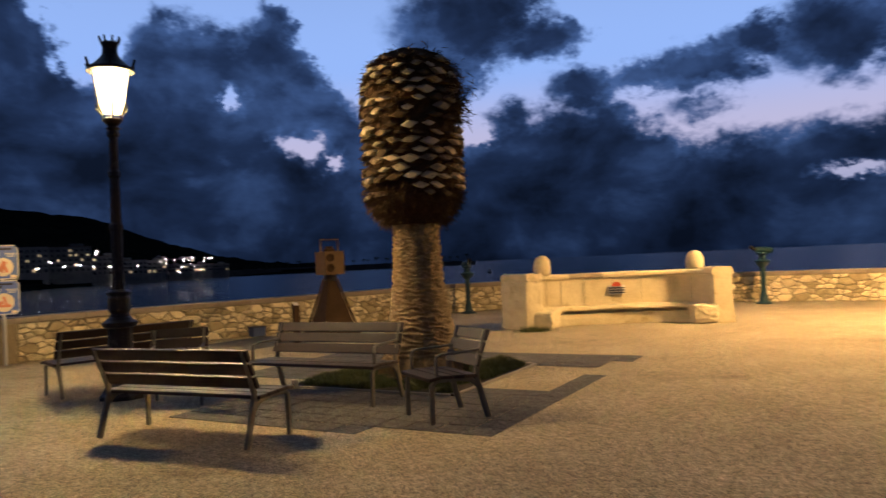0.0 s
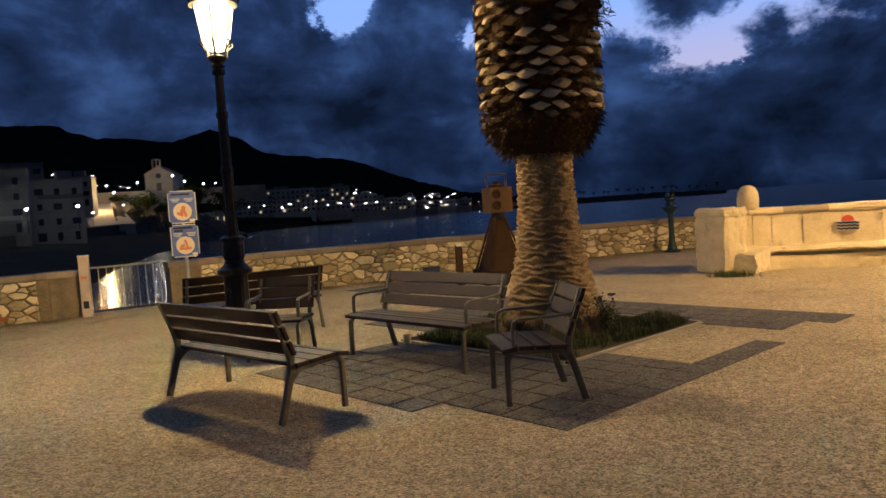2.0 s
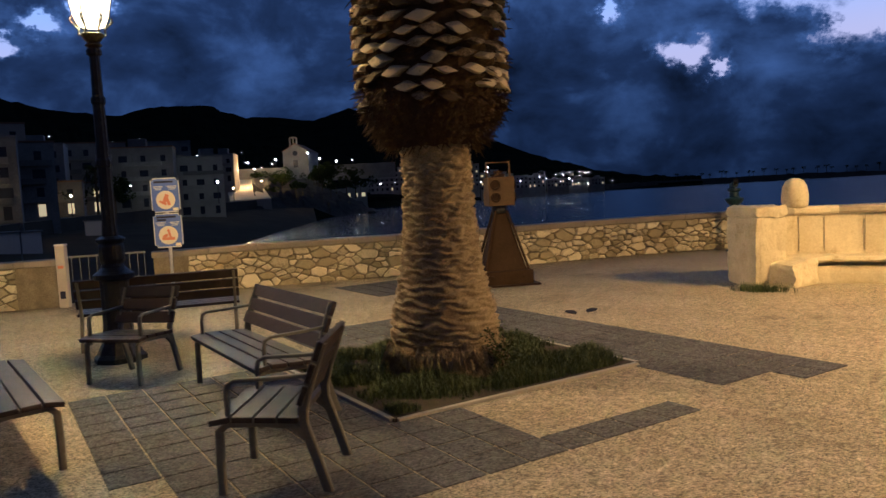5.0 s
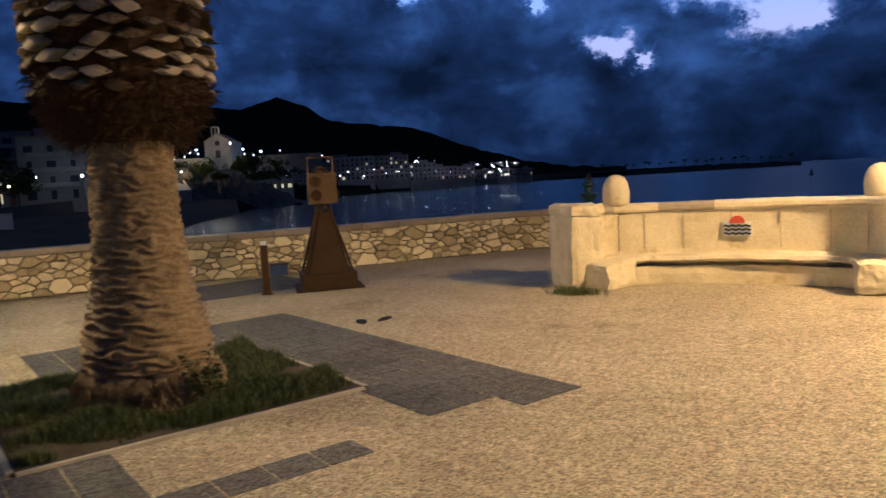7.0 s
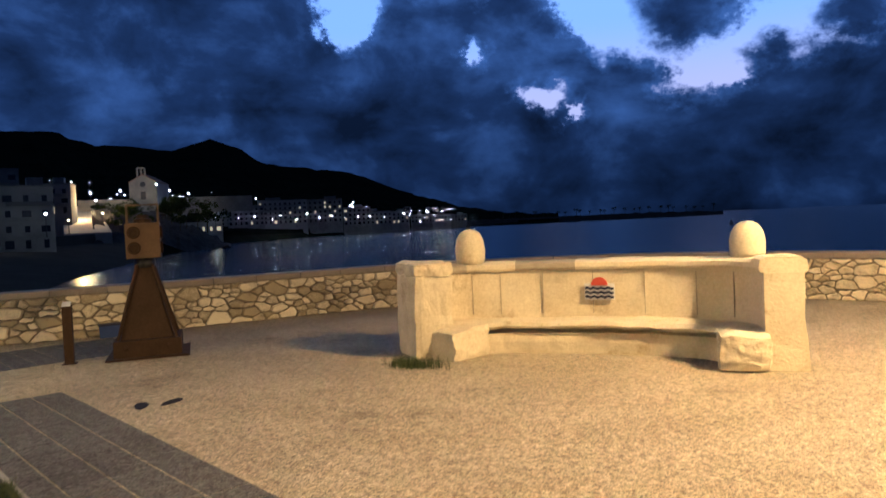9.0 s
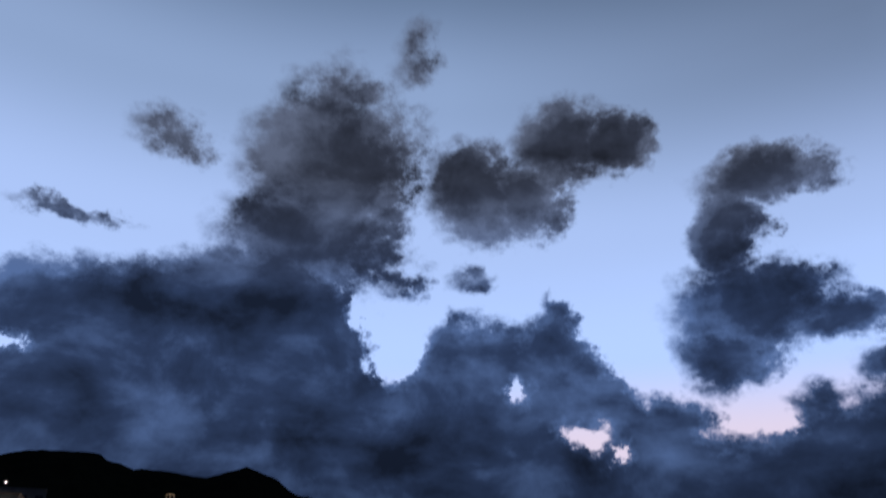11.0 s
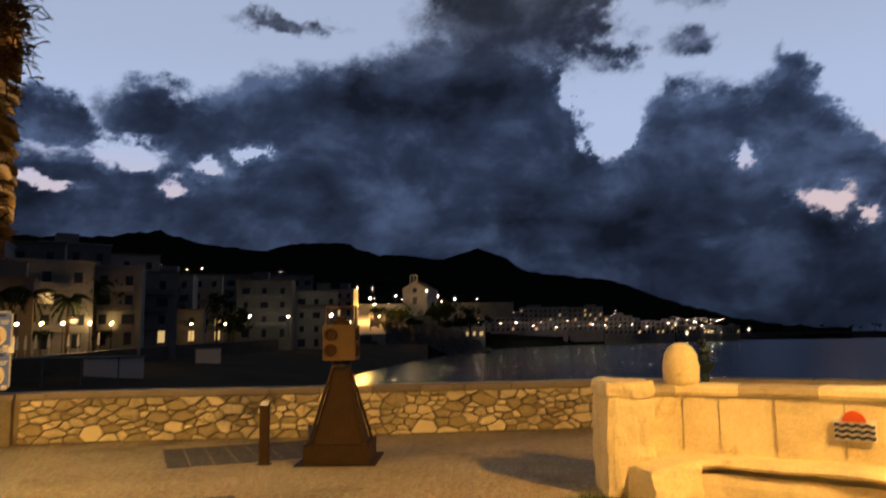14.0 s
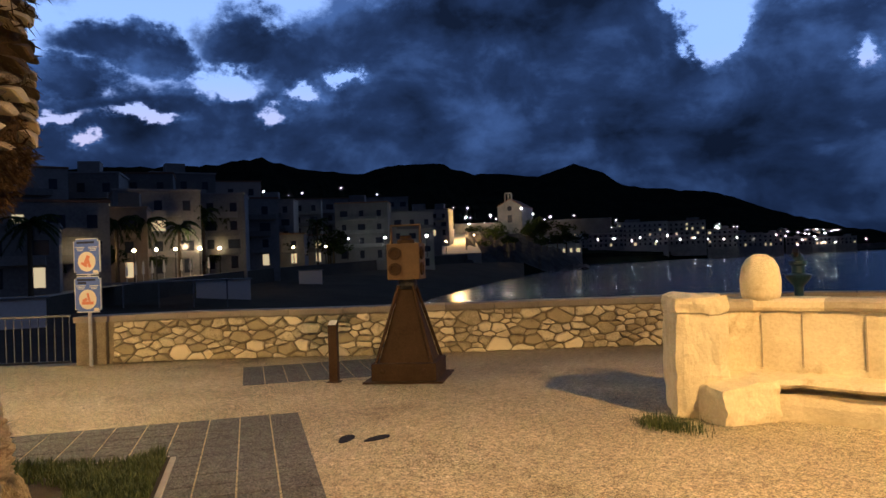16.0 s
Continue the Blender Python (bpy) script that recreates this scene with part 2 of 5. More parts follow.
def pebble(name, a, b, scale, joint=None):
    """Washed-aggregate concrete: small stones in a paste, with worn and stained patches."""
    m = mat(name, a, b, 0.85, 0.9, 9.0, 0.0, spots=tuple(c * 0.62 for c in a), spot_scale=0.55)
    nt = m.node_tree
    p = nt.nodes["Principled BSDF"]
    col = p.inputs["Base Color"].links[0].from_socket
    g = nt.nodes.new("ShaderNodeNewGeometry")
    v = nd(nt, "ShaderNodeTexVoronoi", Scale=scale)
    nt.links.new(g.outputs["Position"], v.inputs["Vector"])
    n = nd(nt, "ShaderNodeTexNoise", Scale=scale * 0.16, Detail=7.0, Roughness=0.75)
    nt.links.new(g.outputs["Position"], n.inputs["Vector"])
    sep = nt.nodes.new("ShaderNodeSeparateColor")
    nt.links.new(v.outputs["Color"], sep.inputs[0])
    k = mth(nt, "MULTIPLY_ADD", sep.outputs[0], 1.05, 0.34)
    k = mth(nt, "MULTIPLY", k, mth(nt, "MULTIPLY_ADD", n.outputs[0], 1.9, 0.05))
    vm = nt.nodes.new("ShaderNodeVectorMath")
    vm.operation = "SCALE"
    nt.links.new(col, vm.inputs[0])
    nt.links.new(k, vm.inputs["Scale"])
    nt.links.new(vm.outputs[0], p.inputs["Base Color"])
    bp = nd(nt, "ShaderNodeBump", Strength=0.7, Distance=0.008)
    h = mth(nt, "ADD", mth(nt, "MULTIPLY", v.outputs["Distance"], -1.0), n.outputs[0])
    nt.links.new(h, bp.inputs["Height"])
    nt.links.new(bp.outputs[0], p.inputs["Normal"])
    return m


def glow(name, colour, strength):
    m = bpy.data.materials.new(name)
    m.use_nodes = True
    p = m.node_tree.nodes["Principled BSDF"]
    p.inputs["Base Color"].default_value = (*colour, 1)
    p.inputs["Emission Color"].default_value = (*colour, 1)
    p.inputs["Emission Strength"].default_value = strength
    return m


M_GROUND = pebble("washed_concrete", (0.36, 0.29, 0.175), (0.56, 0.46, 0.3), 95)
M_SLAB = pebble("dark_slab", (0.105, 0.1, 0.095), (0.175, 0.165, 0.15), 95)
M_STONE = mat("rubble_stone", (0.46, 0.37, 0.21), (0.9, 0.77, 0.5), 0.9, 6, 45, 0.8, obj_random=0.75, spots=(0.25, 0.19, 0.115), spot_scale=7, dist=0.025)
M_STONEFAR = mat("rubble_stone_joined", (0.46, 0.37, 0.21), (0.9, 0.77, 0.5), 0.9, 6, 45, 0.8, island=0.75, spots=(0.25, 0.19, 0.115), spot_scale=7, dist=0.025)
M_MORTAR = mat("mortar", (0.17, 0.135, 0.085), (0.42, 0.34, 0.21), 0.95, 4, 50, 0.7, spots=(0.2, 0.16, 0.11), spot_scale=3, dist=0.02)
M_COPING = mat("coping_stone", (0.24, 0.2, 0.16), (0.38, 0.32, 0.25), 0.9, 3, 45, 0.5, obj_random=0.3)
M_LIME = mat("weathered_limestone", (0.56, 0.46, 0.27), (0.78, 0.68, 0.45), 0.85, 2.6, 34, 0.38, spots=(0.34, 0.235, 0.1), spot_scale=2.0, dist=0.016)
M_LIMEDARK = mat("grey_lichen_stone", (0.3, 0.25, 0.17), (0.46, 0.39, 0.28), 0.9, 6, 40, 0.5)
M_WOOD = mat("bench_wood", (0.016, 0.010, 0.007), (0.042, 0.026, 0.017), 0.5, 7, 70, 0.25, obj_random=0.3)
M_STEEL = mat("painted_cast_frame", (0.11, 0.1, 0.075), (0.19, 0.17, 0.13), 0.5, 9, 80, 0.15)
M_IRON = mat("black_cast_iron", (0.012, 0.012, 0.013), (0.03, 0.028, 0.026), 0.45, 14, 60, 0.3, metal=0.3, spots=(0.09, 0.075, 0.06), spot_scale=9)
M_CORTEN = mat("rusted_steel", (0.03, 0.017, 0.008), (0.065, 0.036, 0.018), 0.75, 3, 40, 0.3, spots=(0.035, 0.018, 0.01), spot_scale=4)
M_CORTBOX = mat("ochre_rusted_steel", (0.08, 0.046, 0.018), (0.14, 0.082, 0.034), 0.7, 4, 40, 0.2)
M_TEAL = mat("teal_painted_iron", (0.008, 0.03, 0.042), (0.014, 0.05, 0.066), 0.45, 10, 60, 0.15)
M_TRUNK = mat("palm_trunk", (0.15, 0.1, 0.05), (0.56, 0.43, 0.25), 0.95, 9, 60, 0.9, dist=0.02)
M_FIBRE = mat("palm_fibre", (0.045, 0.028, 0.014), (0.12, 0.075, 0.035), 0.95, 12, 80, 0.8, dist=0.02)
# wide tone spread between frond bases also imitates only some catching the light
M_BOSS = mat("cut_frond_base", (0.1, 0.07, 0.035), (0.62, 0.5, 0.32), 0.85, 12, 70, 0.5, obj_random=1.1)
M_SOIL = mat("bed_soil", (0.03, 0.025, 0.015), (0.08, 0.06, 0.035), 0.95, 6, 50, 0.8)
M_GRASS = mat("grass_blades", (0.025, 0.042, 0.008), (0.1, 0.12, 0.03), 0.7, 8, 30, 0.0, island=0.6)
M_KERB = mat("bed_kerb", (0.3, 0.27, 0.22), (0.45, 0.41, 0.34), 0.9, 5, 50, 0.4)
M_WHITE = mat("white_paint", (0.62, 0.6, 0.56), (0.8, 0.78, 0.74), 0.6, 5, 60, 0.1)
M_PALE = mat("pale_painted_post", (0.55, 0.47, 0.36), (0.7, 0.62, 0.5), 0.6, 6, 60, 0.1)
M_ALU = mat("galvanised_post", (0.5, 0.5, 0.5), (0.66, 0.66, 0.65), 0.4, 8, 60, 0.05, metal=0.6)
M_GATE = mat("dull_steel_bars", (0.12, 0.12, 0.12), (0.18, 0.18, 0.18), 0.5, 8, 60, 0.05)
M_SIGNBLUE = mat("sign_blue", (0.11, 0.17, 0.5), (0.15, 0.22, 0.58), 0.35, 4, 60, 0.0)
M_SIGNCREAM = mat("sign_cream", (0.85, 0.72, 0.5), (0.92, 0.8, 0.6), 0.4, 6, 60, 0.0)
M_SIGNORANGE = mat("sign_orange", (0.7, 0.22, 0.1), (0.85, 0.32, 0.16), 0.4, 9, 60, 0.0)
M_INK = mat("dark_ink", (0.015, 0.018, 0.04), (0.03, 0.032, 0.06), 0.5, 9, 60, 0.0)
M_RED = mat("red_enamel", (0.5, 0.06, 0.025), (0.62, 0.1, 0.04), 0.45, 9, 60, 0.0)
M_FOOT = mat("dark_footprint_paint", (0.006, 0.006, 0.011), (0.014, 0.014, 0.018), 0.9, 20, 80, 0.1)
M_BLUEBOX = mat("blue_plastic", (0.03, 0.05, 0.14), (0.05, 0.08, 0.2), 0.5, 9, 60, 0.0)
M_PAPER = mat("paper_cup", (0.7, 0.6, 0.46), (0.82, 0.72, 0.56), 0.7, 9, 60, 0.0)
M_BRICK = mat("brick", (0.3, 0.12, 0.05), (0.45, 0.2, 0.09), 0.9, 9, 60, 0.4, obj_random=0.4)
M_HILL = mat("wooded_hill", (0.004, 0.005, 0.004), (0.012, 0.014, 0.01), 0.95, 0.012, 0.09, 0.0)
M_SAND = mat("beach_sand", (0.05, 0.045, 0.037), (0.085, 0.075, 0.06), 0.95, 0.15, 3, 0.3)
M_PROM = mat("promenade_paving", (0.3, 0.27, 0.22), (0.42, 0.38, 0.32), 0.9, 0.5, 6, 0.1)
M_ROCK = mat("shore_rock", (0.03, 0.03, 0.03), (0.08, 0.075, 0.07), 0.95, 0.2, 2, 0.6, dist=0.3)
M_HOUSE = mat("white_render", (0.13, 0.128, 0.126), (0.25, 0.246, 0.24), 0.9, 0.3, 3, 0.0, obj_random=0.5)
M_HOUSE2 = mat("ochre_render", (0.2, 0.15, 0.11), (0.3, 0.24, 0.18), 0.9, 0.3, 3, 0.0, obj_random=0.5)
M_DARKPANE = mat("dark_window_pane", (0.015, 0.018, 0.025), (0.03, 0.034, 0.045), 0.15, 2, 9, 0.0)
M_ROOF = mat("tiled_roof", (0.12, 0.07, 0.05), (0.2, 0.12, 0.08), 0.9, 2, 9, 0.2)
M_TREE = mat("night_foliage", (0.012, 0.02, 0.008), (0.035, 0.05, 0.018), 0.8, 0.6, 4, 0.0, island=0.6)
M_BARK = mat("far_trunk", (0.06, 0.045, 0.03), (0.1, 0.08, 0.05), 0.95, 2, 9, 0.0)
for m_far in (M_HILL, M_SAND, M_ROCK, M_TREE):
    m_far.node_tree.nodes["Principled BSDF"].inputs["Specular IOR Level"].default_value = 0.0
G_LANTERN = glow("lantern_glass", (1.0, 0.74, 0.4), 5.0)
G_WARM = glow("warm_bulb", (1.0, 0.68, 0.3), 60.0)
G_COOL = glow("white_bulb", (1.0, 0.9, 0.72), 90.0)
G_PANE = glow("lit_window", (1.0, 0.72, 0.36), 0.55)
G_MOON = glow("moonlit_surface", (1.0, 0.97, 0.9), 3.0)

M_SEA = bpy.data.materials.new("sea_water")
M_SEA.use_nodes = True
_nt = M_SEA.node_tree
_p = _nt.nodes["Principled BSDF"]
_p.inputs["Base Color"].default_value = (0.006, 0.014, 0.03, 1)
_p.inputs["Roughness"].default_value = 0.14
_p.inputs["IOR"].default_value = 1.33
_g = _nt.nodes.new("ShaderNodeNewGeometry")
_a = nd(_nt, "ShaderNodeTexNoise", Scale=0.35, Detail=4.0, Roughness=0.6)
_b = nd(_nt, "ShaderNodeTexNoise", Scale=2.2, Detail=3.0, Roughness=0.6)
for _n in (_a, _b):
    _nt.links.new(_g.outputs["Position"], _n.inputs["Vector"])
_h = mth(_nt, "ADD", _a.outputs[0], mth(_nt, "MULTIPLY", _b.outputs[0], 0.25))
_bp = nd(_nt, "ShaderNodeBump", Strength=0.32, Distance=0.35)
_nt.links.new(_h, _bp.inputs["Height"])
_nt.links.new(_bp.outputs[0], _p.inputs["Normal"])


# ---- mesh helpers ----
def mesh_of(name, verts, faces, material, smooth=False):
    me = bpy.data.meshes.new(name)
    me.from_pydata([tuple(v) for v in verts], [], faces)
    me.update()
    if smooth:
        me.polygons.foreach_set("use_smooth", [True] * len(me.polygons))
    if material:
        me.materials.append(material)
    return me


def obj(name, me, parent=None, label="", m=None):
    ob = new(name, me)
    if parent is not None:
        ob.parent = parent
    if m is not None:
        ob.matrix_basis = m
    if label:
        ob["label"] = label
    return ob


def part(name, bm, material, parent=None, label="", smooth=False, m=None):
    me = bpy.data.meshes.new(name)
    bm.normal_update()
    bm.to_mesh(me)
    bm.free()
    if smooth:
        me.polygons.foreach_set("use_smooth", [True] * len(me.polygons))
    me.materials.append(material)
    return obj(name, me, parent, label, m)


def empty(name, m=None):
    ob = new(name)
    ob.empty_display_size = 0.2
    if m is not None:
        ob.matrix_basis = m
    return ob


def add_box(bm, c, s, rot=None, bevel=0.0, taper=1.0):
    r = bmesh.ops.create_cube(bm, size=1.0)
    vs = r["verts"]
    for v in vs:
        k = taper if v.co.z > 0 else 1.0
        v.co = Vector((v.co.x * s[0] * k, v.co.y * s[1] * k, v.co.z * s[2]))
    if bevel:
        es = list({e for v in vs for e in v.link_edges})
        out = bmesh.ops.bevel(bm, geom=es, offset=bevel, segments=2, affect="EDGES", profile=0.7)
        vs = list({v for f in out["faces"] for v in f.verts} | {v for v in vs if v.is_valid})
    mm = Matrix.Translation(c) @ (rot.to_4x4() if rot else Matrix())
    for v in vs:
        v.co = mm @ v.co
    return vs


def boxed(c, s, rot=None, bevel=0.0, taper=1.0):
    bm = bmesh.new()
    add_box(bm, c, s, rot, bevel, taper)
    return bm


def lathe(profile, seg=24, flute=0, depth=0.0):
    """A turned shape from (radius, height) pairs, from below upwards."""
    bm = bmesh.new()
    rings = []
    for r, z in profile:
        ring = []
        for i in range(seg):
            a = 2 * math.pi * i / seg
            k = r * (1 - depth * (0.5 + 0.5 * math.cos(flute * a))) if flute else r
            ring.append(bm.verts.new((k * math.cos(a), k * math.sin(a), z)))
        rings.append(ring)
    for lo, hi in zip(rings, rings[1:]):
        for i in range(seg):
            bm.faces.new((lo[i], lo[(i + 1) % seg], hi[(i + 1) % seg], hi[i]))
    bm.faces.new(rings[-1])
    bm.faces.new(rings[0][::-1])
    return bm


def tube(pts, w, h=None, seg=8, flat=False):
    """A bar swept along points: round, or a rounded flat section of w by h."""
    h = h or w
    bm = bmesh.new()
    pts = [Vector(p) for p in pts]
    rings = []
    for i, p in enumerate(pts):
        d = (pts[min(i + 1, len(pts) - 1)] - pts[max(i - 1, 0)]).normalized()
        side = Vector((1, 0, 0)) if abs(d.x) < 0.9 else Vector((0, 1, 0))
        up = d.cross(side).normalized()
        side = up.cross(d).normalized()
        ring = []
        for k in range(seg):
            a = 2 * math.pi * (k + 0.5) / seg
            cx, cy = math.cos(a), math.sin(a)
            if flat:
                cx, cy = max(-0.7, min(0.7, cx * 1.2)) / 0.7, max(-0.7, min(0.7, cy * 1.2)) / 0.7
            ring.append(bm.verts.new(p + side * cx * w / 2 + up * cy * h / 2))
        rings.append(ring)
    for lo, hi in zip(rings, rings[1:]):
        for k in range(seg):
            bm.faces.new((lo[k], lo[(k + 1) % seg], hi[(k + 1) % seg], hi[k]))
    bm.faces.new(rings[0][::-1])
    bm.faces.new(rings[-1])
    bmesh.ops.recalc_face_normals(bm, faces=bm.faces)
    return bm


def plate(outline, z0, z1):
    """A flat plate with the given outline in x and y."""
    bm = bmesh.new()
    lo = [bm.verts.new((x, y, z0)) for x, y in outline]
    hi = [bm.verts.new((x, y, z1)) for x, y in outline]
    n = len(lo)
    bm.faces.new(hi)
    bm.faces.new(lo[::-1])
    for i in range(n):
        bm.faces.new((lo[i], lo[(i + 1) % n], hi[(i + 1) % n], hi[i]))
    bmesh.ops.recalc_face_normals(bm, faces=bm.faces)
    return bm


def smooth_line(pts, step):
    """Points at even steps on a smooth curve through pts."""
    pts = [Vector((*p, 0)) for p in pts]
    fine = []
    for i in range(len(pts) - 1):
        p0, p1, p2, p3 = pts[max(i - 1, 0)], pts[i], pts[i + 1], pts[min(i + 2, len(pts) - 1)]
        for k in range(20):
            t = k / 20
            fine.append(0.5 * ((2 * p1) + (p2 - p0) * t + (2 * p0 - 5 * p1 + 4 * p2 - p3) * t * t + (3 * p1 - p0 - 3 * p2 + p3) * t ** 3))
    fine.append(pts[-1])
    out, acc = [fine[0]], 0.0
    for a, b in zip(fine, fine[1:]):
        acc += (b - a).length
        if acc >= step:
            out.append(b)
            acc = 0.0
    if (out[-1] - fine[-1]).length > step * 0.3:
        out.append(fine[-1])
    return out


def normals(line):
    """Unit normals to the left of a line."""
    res = []
    for i in range(len(line)):
        d = (line[min(i + 1, len(line) - 1)] - line[max(i - 1, 0)]).normalized()
        res.append(Vector((-d.y, d.x, 0)))
    return res


def sweep(line, section, wobble=0.0, freq=3.0):
    """Sweeps a closed section of (offset to the left, height) pairs along a line."""
    nn = normals(line)
    verts, faces, k = [], [], len(section)
    for p, n in zip(line, nn):
        for o, z in section:
            q = p + n * o + Vector((0, 0, z))
            if wobble:
                s = noise.noise_vector(q * freq) * wobble + noise.noise_vector(q * freq * 3.1) * wobble * 0.5
                q = q + Vector((s.x, s.y, s.z if z > 0.02 else 0))
            verts.append(q)
    for i in range(len(line) - 1):
        for j in range(k):
            a, b = i * k + j, i * k + (j + 1) % k
            faces.append((a, a + k, b + k, b))
    faces.append(tuple(range(k)))
    faces.append(tuple(range(len(verts) - 1, len(verts) - k - 1, -1)))
    return verts, faces


EYE = Vector((3.8, 10.5, 0))


def polar(az, d, z=0.0):
    a = radians(az)
    return Vector((EYE.x - d * math.sin(a), EYE.y + d * math.cos(a), z))


# ---- ground, sea, coast ----
SEA = -4.5
WALL = [(-9.78, 13.62), (-9.2, 14.55), (-8.4, 15.6), (-7.1, 16.95), (-5.6, 18.75), (-4.65, 20.0), (-3.6, 21.3), (-2.4, 22.5), (-0.8, 23.35), (1.2, 23.7), (3.0, 23.5), (4.6, 22.95), (6.4, 22.15), (8.6, 21.1), (12.0, 19.3), (17, 16.0), (24, 10)]
LEFT = [(-10.75, 12.1), (-11.7, 10.7), (-13.2, 8.0), (-15.0, 3.0), (-16, -6), (-16, -20)]
wall_line = smooth_line(WALL, 0.2)
left_line = smooth_line(LEFT, 0.25)

edge = [(p.x, p.y) for p in smooth_line(list(reversed(LEFT)), 1.0)] + [(-10.4, 12.55), (-9.95, 13.25)] + [(p.x, p.y) for p in smooth_line(WALL, 1.0)] + [(34, -2), (34, -40), (-16, -40)]
cx, cy = 4.0, 4.0
grow = [(x + (x - cx) / math.hypot(x - cx, y - cy) * 0.42, y + (y - cy) / math.hypot(x - cx, y - cy) * 0.42) for x, y in edge]
tagged(part("pavement", plate(grow, SEA - 1.5, 0.0), M_GROUND), "sandy washed-aggregate concrete seaside plaza", "pavement", kind="structure")

sea = mesh_of("water", [(-4600, -300, SEA), (4600, -300, SEA), (4600, 4600, SEA), (-4600, 4600, SEA)], [(0, 1, 2, 3)], M_SEA)
tagged(obj("water", sea), "dark calm sea in the bay at dusk", "sea", kind="structure")

SKYLINE = [(12, 0.0), (19, 0.3), (22.6, 1.0), (25.3, 1.9), (27.5, 2.6), (29.7, 3.5), (31.2, 4.1), (33.5, 4.3), (36, 4.6), (37.6, 4.95), (39.2, 6.0), (41, 6.7), (43.9, 6.0), (48.7, 6.35), (51.3, 7.2), (54.8, 7.25), (57.5, 6.6), (60.5, 6.85), (62.6, 7.15), (65.1, 8.0), (68.4, 7.35), (77.1, 7.05), (81, 6.5), (95, 6.8), (130, 6.0)]


def skyline(az):
    return float(np.interp(az, [a for a, _ in SKYLINE], [e + 0.22 for _, e in SKYLINE]))


SHORE = [(22, 900), (27, 760), (31, 620), (36, 520), (40.5, 430), (43, 300), (46, 205), (50, 140), (54, 96), (60, 60), (75, 34), (130, 24)]
PROM = [(22, 960), (31, 640), (41, 440), (45, 300), (49, 250), (59, 170), (70, 105), (80, 74), (130, 60)]


def shore(az):
    return float(np.interp(az, [a for a, _ in SHORE], [e for _, e in SHORE]))


def prom(az):
    return max(float(np.interp(az, [a for a, _ in PROM], [e for _, e in PROM])), shore(az) + 6)


def prom_z(az):
    return float(np.interp(az, (22, 41, 45, 49, 59, 80), (0.5, 2.5, 4.0, 3.2, 1.6, -0.6)))


def land_z(az, d):
    """Height of the coast's ground at a bearing and distance."""
    s, p, hill = shore(az), prom(az), 2600 * math.tan(radians(skyline(az)))
    if d < s:
        return SEA - 0.6
    if d < p:
        return SEA + 0.1 + (prom_z(az) - 1.4 - SEA) * ((d - s) / (p - s)) * 0.75
    if d < p + 26:
        return prom_z(az)
    k = min(max(0.0, d - p - 26) / (2600 - p - 26), 1.0)
    low = d * math.tan(radians(skyline(az) * 0.62)) * min(1.0, (d - p) / 900)
    return prom_z(az) + max((hill - prom_z(az)) * k ** 2.2, low * 0.55 if d > 350 else 0) * 1.0 + 7 * noise.noise((az * 0.35, d * 0.004, 1)) * min(1, k * 4)


azs = [15 + 0.45 * i for i in range(200)]
rows_r = 30
verts, faces = [], []
for a in azs:
    s, p = shore(a), prom(a)
    ds = [s - 4, s, s + (p - s) * 0.5, p - 0.3, p, p + 12, p + 26] + [p + 26 + (2600 - p - 26) * ((i + 1) / 21) ** 1.6 for i in range(21)] + [2750, 3000]
    for d in ds:
        z = land_z(a, d) if d <= 2600 else land_z(a, 2600) * (1 - (d - 2600) / 900)
        if 1500 < d < 2700:
            z += 9 * noise.noise((a * 1.3, d * 0.01, 3.0))
        verts.append(polar(a, d, z))
for i in range(len(azs) - 1):
    for j in range(rows_r - 1):
        q = i * rows_r + j
        faces.append((q, q + 1, q + rows_r + 1, q + rows_r))
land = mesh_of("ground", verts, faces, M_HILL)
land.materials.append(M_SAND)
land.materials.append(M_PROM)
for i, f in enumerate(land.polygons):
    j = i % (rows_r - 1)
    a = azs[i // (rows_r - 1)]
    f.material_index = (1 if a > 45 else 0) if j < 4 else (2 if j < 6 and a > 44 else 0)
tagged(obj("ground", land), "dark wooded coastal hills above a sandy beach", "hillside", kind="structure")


def headland():
    """The long low breakwater on the horizon."""
    verts, faces = [], []
    n = 60
    for i in range(n):
        a = 3.1 + 20.0 * i / (n - 1)
        d = 1150 - 10 * a
        w = 14 + 6 * noise.noise((a, 0, 0))
        top = (0.6 + 2.6 * min(1, i / 14)) + 1.8 * noise.noise((a * 2.0, 5, 0))
        for dd, z in ((-w, SEA - 1), (-w * 0.4, top), (w * 0.6, top), (w, SEA - 1)):
            verts.append(polar(a, d + dd, z))
    for i in range(n - 1):
        for j in range(3):
            q = i * 4 + j
            faces.append((q, q + 4, q + 5, q + 1))
    tagged(obj("breakwater", mesh_of("breakwater", verts, faces, M_ROCK)), "long low dark rocky breakwater on the horizon", "breakwater")


headland()

# ---- town across the bay ----
PANE_ME = {}


def pane(kind):
    if kind not in PANE_ME:
        bm = boxed((0, 0, 0), (1.0, 0.12, 1.0))
        me = bpy.data.meshes.new("window")
        bm.to_mesh(me)
        bm.free()
        me.materials.append(G_PANE if kind else M_DARKPANE)
        PANE_ME[kind] = me
    return PANE_ME[kind]


